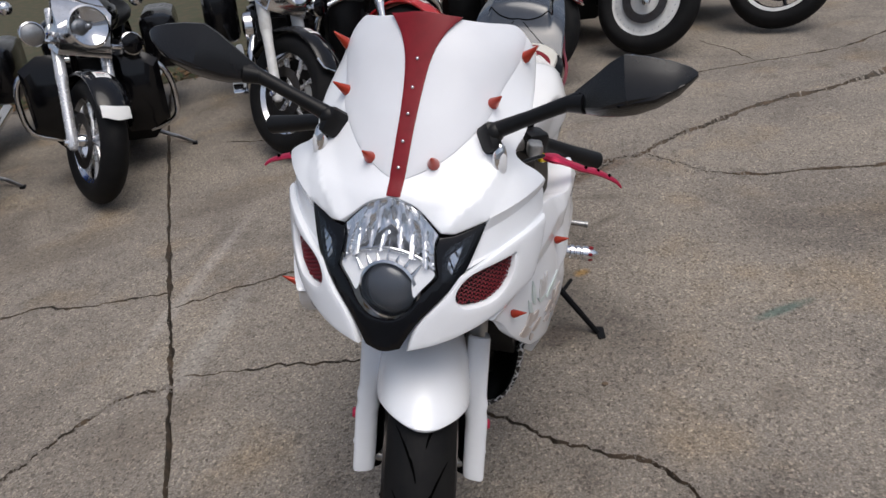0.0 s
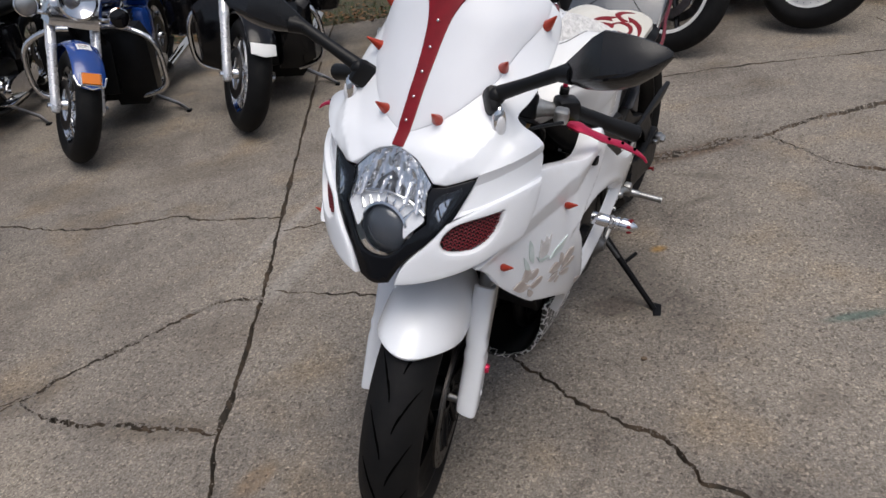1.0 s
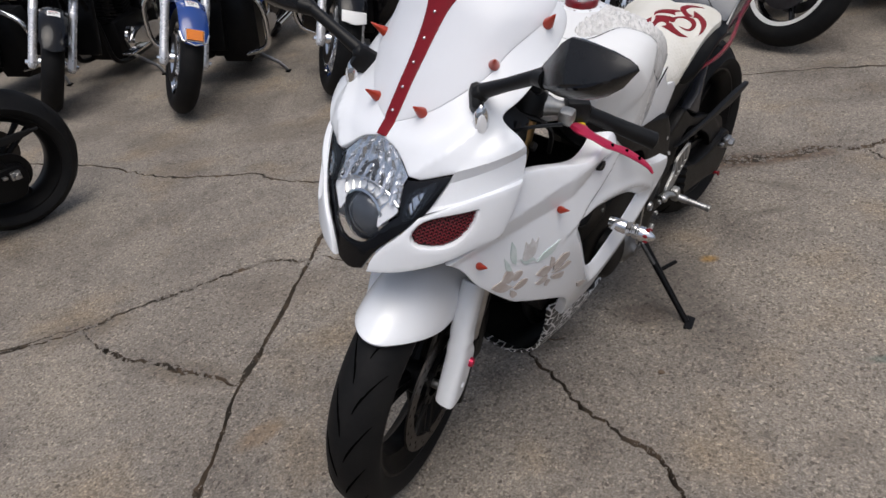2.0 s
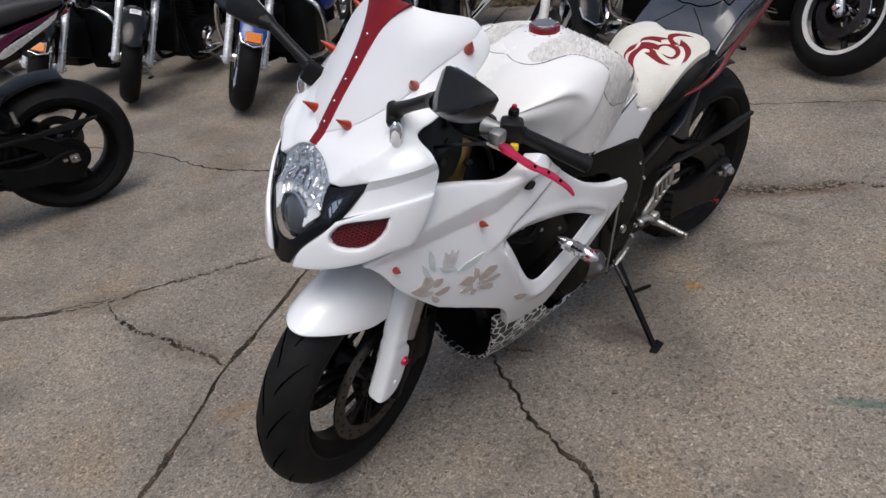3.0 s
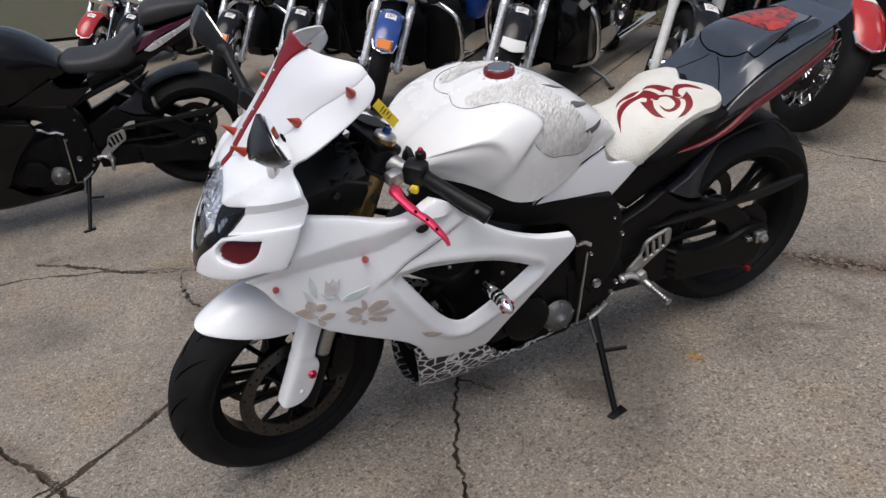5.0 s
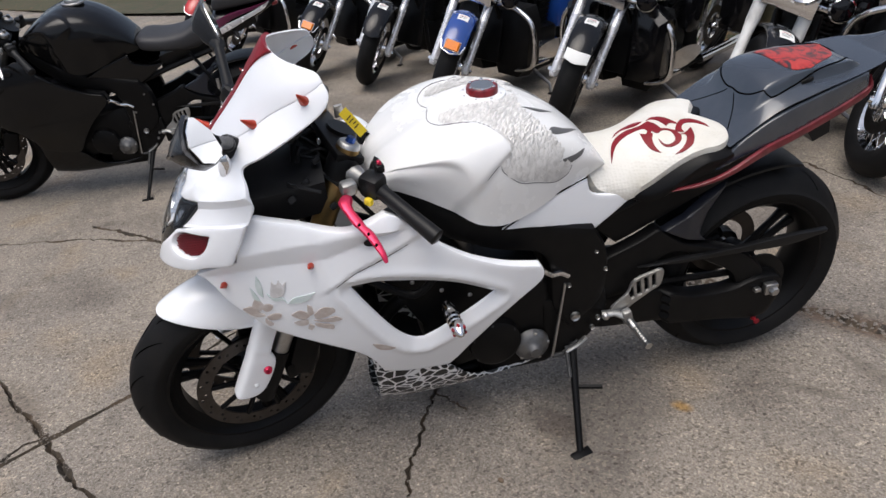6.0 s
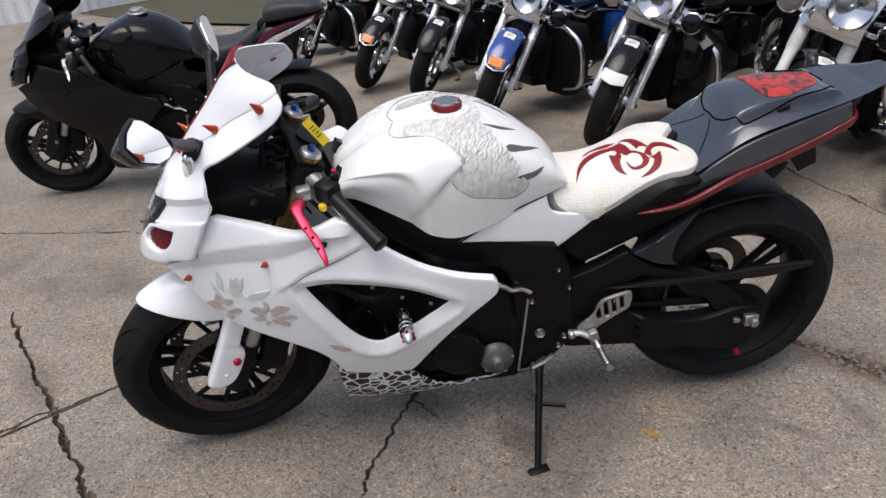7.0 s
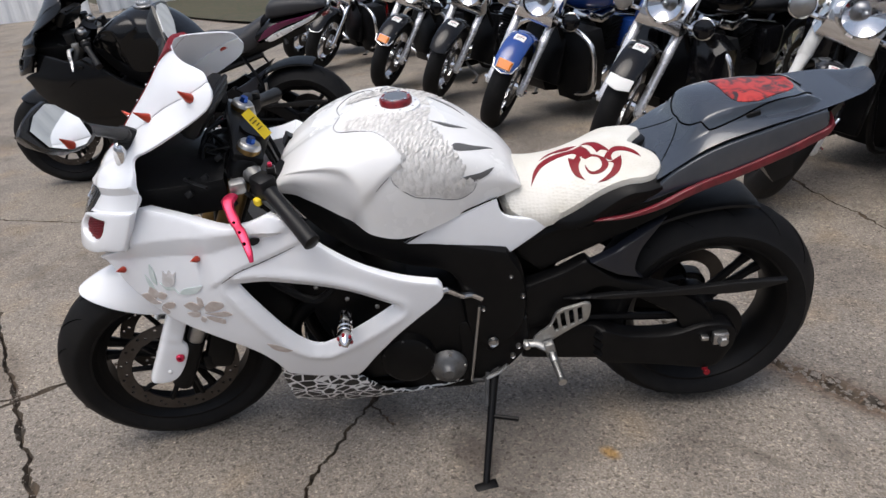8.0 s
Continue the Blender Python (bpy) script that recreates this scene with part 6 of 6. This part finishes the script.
    part("handlebar", tube(curve([(-.62, .42, 1.0), (-.50, .40, 1.03), (-.38, .20, 1.08), (-.36, 0, 1.05), (-.38, -.20, 1.08), (-.50, -.40, 1.03), (-.62, -.42, 1.0)], 5), .014, 10), CHROME, bike)
    # body
    def egg(x0, x1, z0, zb, hw, hz, n=13):
        rings = []
        for i in range(n):
            t = i / (n - 1)
            k = max(.05, math.sin(math.pi * (.06 + .88 * t)) ** .55)
            c = Vector((x0 + (x1 - x0) * t, 0, z0 + (zb - z0) * t))
            rings.append([c + Vector((0, hw * k * math.cos(a), hz * k * math.sin(a))) for a in np.arange(0, 6.28, .35)])
        return loft(rings)
    part("fuel_tank", egg(-.46, -1.02, .86, .80, .165, .125), paint, bike, "rounded painted fuel tank")
    part("seat", egg(-.98, -1.75, .74, .76, .17, .085), PLASTIC, bike, "black saddle")
    part("frame_tube", joined([tube(curve([(-.33, s * .05, .80), (-.47, s * .10, .45), (-.52, s * .14, .18), (-.9, s * .15, .14), (-1.4, s * .15, .2), (-1.62, s * .15, .31)], 5), .018, 8) for s in (1, -1)]), BLACK, bike)
    part("oil_cooler", block(.05, .24, .40, (-.42, 0, .46), .01, (0, -12, 0)), BLACK, bike, "black finned cooler behind the front wheel")
    part("engine_block", block(.46, .28, .30, (-.86, 0, .28), .05), BLACK, bike, "dark engine cases")
    for k, x in enumerate((-.70, -.92)):
        for fin in [block(.15, .19, .012, (x + (.03 - .06 * k) * i / 6, 0, .41 + .026 * i), .003, (0, (-16, 16)[k], 0)) for i in range(9)]:
            part("cooling_fin", fin, BLACK, bike)
        part("cylinder", block(.10, .14, .25, (x, 0, .52), .02, (0, (-16, 16)[k], 0)), BLACK, bike, "finned engine cylinder")
        part("rocker_cover", block(.16, .17, .06, (x + (.05, -.05)[k] * -1, 0, .67), .02, (0, (-16, 16)[k], 0)), CHROME, bike)
    for s in (1, -1):
        part("timing_cover", revolve([(0, .035), (.06, .032), (.085, .02), (.09, 0)], 24), CHROME, bike, "", pose(-.78 - .1 * (s < 0), s * .145, .27, 0, 0, 0 if s > 0 else 180))
        part("floorboard", block(.28, .09, .02, (-.62, s * .26, .24), .008), CHROME, bike)
        if bar:
            part("crash_bar", tube(curve([(-.40, s * .06, .66), (-.40, s * .20, .66), (-.40, s * .36, .58), (-.41, s * .40, .42), (-.43, s * .36, .27), (-.46, s * .12, .20)], 6), .017, 12), CHROME, bike, "chrome engine guard bar")
            # added block: stands for the dark engine mass and deepens shade on the ground
            part("guard_mass", loft([[(x, s * (.07 + w * cy), z0 + h * cz) for cy, cz in ((0, -1), (.7, -1), (1, -.6), (1, .6), (.8, 1), (0, 1))] for x, w, z0, h in ((-.42, .20, .43, .19), (-.45, .25, .41, .24), (-.60, .24, .40, .25), (-.66, .15, .40, .22))]), BLACK, bike, "added black block for the dark engine mass behind the guard bar")
        part("exhaust", tube(curve([(-.80, -.10 * 1, .55), (-.66, -.16, .42), (-.70, -.19, .24), (-1.1, -.21, .20), (-1.9, -.22, .22)], 5), .032, 12) if s < 0 else tube([(-1.2, .2, .20), (-1.9, .21, .22)], .035, 12), CHROME, bike)
        part("saddle_bag", block(.62, .23, .36, (-1.66, s * .31, .54), .06), BLACKP, bike, "hard saddle bag")
        if lowers:
            part("leg_fairing", loft([[(x, s * (y0 + w * cy), z0 + h * cz) for cy, cz in ((0, -1), (.5, -1), (1, -.75), (1, .7), (.55, 1), (0, 1))] for x, y0, w, z0, h in ((-.34, .16, .16, .48, .17), (-.38, .12, .23, .47, .23), (-.50, .12, .22, .46, .22), (-.58, .13, .15, .46, .16))]), BLACKP, bike, "black fairing lower")
            part("fairing_slot", tube([(-.352, s * .275, .40), (-.352, s * .285, .55)], .010, 8), SLIDER, bike)
        part("turn_signal", ball(.036, (-.36, s * .31, .95), (1.1, 1, 1), 14), AMBER if amber else CHROME, bike)
    if lowers or fogs:
        part("tour_trunk", block(.36, .50, .26, (-1.95, 0, .98), .06), BLACKP, bike, "hard luggage trunk")
        part("back_rest", block(.10, .40, .20, (-1.72, 0, .92), .04), PLASTIC, bike)
    part("side_cover", block(.22, .30, .26, (-1.18, 0, .50), .05), paint, bike)
    part("primary_cover", loft([[(x, .15 + yy, .27 + .07 * math.sin(a)) for x, a in [(-.95 + .24 * math.cos(a), a) for a in np.arange(0, 6.28, .4)]] for yy in (0, .05, .06)]), CHROME, bike)
    part("air_cleaner", revolve([(0, .06), (.06, .058), (.085, .045), (.09, 0)], 24), CHROME, bike, "", pose(-.80, -.13, .56, 0, 0, 180))
    rwm = pose(-1.63, 0, R)
    wheel_parts("rear_wheel", rwm, .075)
    part("rear_fender", panel([outline(".3,-.09 .25,0 .3,.09 2.4,.09 2.5,0 2.4,-.09", 4)], lambda a, b: (-1.63 - (R + .05 - 3 * b * b) * math.cos(a), b, R + (R + .05 - 3 * b * b) * math.sin(a)), .004, .05, .006, 0, 1), paint, bike)
    st = part("side_stand", tube([(-.74, .15, .16), (-.72, .34, .078), (-.60, .44, .062)], [.014, .012, .010], 8), STEEL, bike, "", None)
    part("stand_foot", block(.05, .03, .012, (-.60, .44, .060), .004), BLACK, st)
    return bike


H0 = -74
cruiser((-6.95, 2.62), H0, "red cruiser with bright forks in a parked row", SCARLET, fogs=False, steer=35)
cruiser((-6.0, 2.70), H0, "black cruiser with a black mudguard in a parked row", BLACKP, fogs=False, steer=35)
cruiser((-4.47, 2.98), H0, "black cruiser with an amber mudguard lamp in a parked row", BLACKP, amber=True, fogs=True, fork=SLIDER, steer=35)
cruiser((-3.72, 3.20), H0, "black cruiser with a plain black mudguard in a parked row", BLACKP, tip=BLACKP, fogs=False, fork=SLIDER, bar=False, steer=35)
cruiser((-2.63, 3.22), H0, "blue cruiser with an amber mudguard lamp in a parked row", BLUE, amber=True, fogs=True, fork=SLIDER, steer=35)
cruiser((-1.70, 3.50), -77, "black touring cruiser with leg fairings and white mudguard tip", BLACKP, tip=PAPER, wheel="cast", lowers=True, fork=SLIDER, steer=29)
cruiser((-.70, 3.72), -78, "black cruiser with cast wheel and white fork covers", BLACKP, wheel="cast", fork=WHITEWALL, bar=False, steer=38)
cruiser((-.08, 3.96), -74, "red cruiser with wire wheels in a parked row", SCARLET, wheel="wire", fogs=False, steer=35)
cruiser((.70, 4.22), -70, "dark red cruiser with white-edged dark wheels", WINE, wheel="dark", fogs=False, steer=37)
cruiser((1.50, 4.42), -72, "dark red cruiser with white solid disc wheels", WINE, wheel="disc", fogs=False, steer=37)
cruiser((2.38, 4.48), -72, "dark red cruiser with white-edged five-spoke wheels", WINE, wheel="dark", fogs=False, steer=37)

# ---- the black sport motorcycle behind ----
BSCREEN = material("smoked_screen", (.01, .01, .011), .15, coat=.4)
BODYB = worn(material("gloss_black_bodywork", (.002, .002, .0025), .15, coat=.12, spec=.25), (.003, .003, .0035), (.007, .007, .007), 7.0, .4)
black_mats = dict(body=BODYB, screen=BSCREEN, reflector=CHROME, belly=BODYB, tank=BODYB, ring=STEEL, cap=STEEL, seat=PLASTIC, tail=BODYB, trim=BODYB,
                  graphic=BODYB, rubber=RUBBER, wheel=BLACK, wheel_trim=BLACK, fork=STEEL, bolt=STEEL, lever=STEEL, strut=STEEL)


def standing(at, heading, lean=9):
    return Matrix.Translation((*at, 0)) @ Matrix.Rotation(radians(heading), 4, "Z") @ Matrix.Rotation(radians(-lean), 4, "X")


sport_bike("sport_motorcycle", standing((-2.58, 1.88), -113.8) @ Matrix.Scale(1.045, 4), black_mats, "black sport motorcycle with a plum and silver tail", False, steering=12)

# ---- far side of the lot: grass verge, leaves, white wall ----
TURF = worn(material("turf_soil", (.05, .06, .025), .95), (.040, .046, .020), (.10, .068, .042), 9.0, 1.0, .4, 60.0)
BLADE = material("grass_blade", (.055, .095, .025), .7)
LEAF = material("dry_leaf", (.16, .085, .035), .8)
SIDING = worn(material("white_painted_siding", (.70, .72, .74), .6), (.70, .72, .74), (.55, .56, .57), 1.5, .4)


def verge():
    edge = curve([(9, 8.2, 0), (3, 6.8, 0), (-1.8, 5.9, 0), (-6, 5.6, 0), (-12, 3.5, 0), (-18, .6, 0), (-30, -2, 0)], 12)
    verts = [(p.x, p.y + .05 * noise.noise((p.x * 2, p.y * 2, 0)), .004) for p in edge] + [(p.x + 4, p.y + 1.2, .05) for p in edge] + [(p.x + 30, p.y + 60, .6) for p in edge]
    n = len(edge)
    fs = [(i, i + 1, n + i + 1, n + i) for i in range(n - 1)] + [(n + i, n + i + 1, 2 * n + i + 1, 2 * n + i) for i in range(n - 1)]
    ob = part("verge", fresh(verts, fs), TURF, None, "worn grass verge with fallen leaves behind the lot", kind="structure")
    ob["category"] = "grass"
    rng = random.Random(4)
    bv, bf, lv, lf = [], [], [], []
    for i in range(24000):
        p = edge[rng.randrange(6, 44)]
        d = rng.random() ** 1.4 * 3.0
        x, y = p.x + rng.uniform(-.4, .4) + d * .3, p.y + .04 + d + rng.uniform(-.1, .1)
        h, a = rng.uniform(.03, .08), rng.uniform(0, 6.28)
        dx, dy = math.cos(a), math.sin(a)
        k = len(bv)
        bv += [(x - dx * .004, y - dy * .004, .0), (x + dx * .004, y + dy * .004, .0), (x + dy * .03, y - dx * .03, h)]
        bf.append((k, k + 1, k + 2))
        if i % 5 == 0:
            s = rng.uniform(.013, .032)
            q = edge[rng.randrange(4, 66)]
            far = q.x < -8
            s *= 1.7 if far else 1
            d = abs(rng.gauss(0, 1.1 if far else .5))
            lx, ly, lz = q.x + rng.uniform(-.8, .8), q.y + d - .15, .012 + rng.random() * .03
            k = len(lv)
            for t in range(5):
                w = a + t * 1.257
                lv.append((lx + s * math.cos(w), ly + s * .6 * math.sin(w), lz + rng.uniform(0, .02)))
            lf.append(tuple(range(k, k + 5)))
    g = part("grass", fresh(bv, bf), BLADE, None, "short green grass on the verge", kind="stuff")
    g["category"] = "grass"
    l = part("fallen_leaves", fresh(lv, lf), LEAF, None, "brown dry leaves along the edge of the concrete", kind="stuff")
    l["category"] = "leaves"


verge()
def siding(name, a, b, height, label):
    """A ribbed sheet wall from a to b."""
    a, b = Vector((*a, 0)), Vector((*b, 0))
    d = (b - a).normalized()
    n = Vector((-d.y, d.x, 0))
    count = int((b - a).length / .30)
    verts, faces = [], []
    for i in range(count * 4 + 1):
        q = a + d * (i * .075)
        o = n * (.03 if i % 4 in (1, 2) else 0)
        verts += [q + o, q + o + Vector((0, 0, height)), q - n * .12, q - n * .12 + Vector((0, 0, height))]
    for i in range(count * 4):
        k = i * 4
        faces += [(k, k + 4, k + 5, k + 1), (k + 2, k + 3, k + 7, k + 6), (k + 1, k + 5, k + 7, k + 3)]
    ob = part(name, fresh(verts, faces), SIDING, None, label, smooth=20.0, kind="structure")
    ob["category"] = "wall"


siding("wall_corner", (-21.6, 2.9), (-19.3, -.55), 3.4, "ribbed white metal siding beside the verge")
siding("wall_far", (-19.2, -.6), (-19.2, -14), 3.4, "white painted ribbed metal siding wall")
siding("wall_north", (14, 15), (-22, 13.5), 6.0, "ribbed white metal wall beyond the verge")
siding("wall_south", (-16, -6.5), (8, -6.5), 2.8, "white ribbed metal wall behind the parking place")
siding("wall_east", (8.5, -6.5), (8.5, 10), 2.8, "white ribbed metal wall beside the parking place")
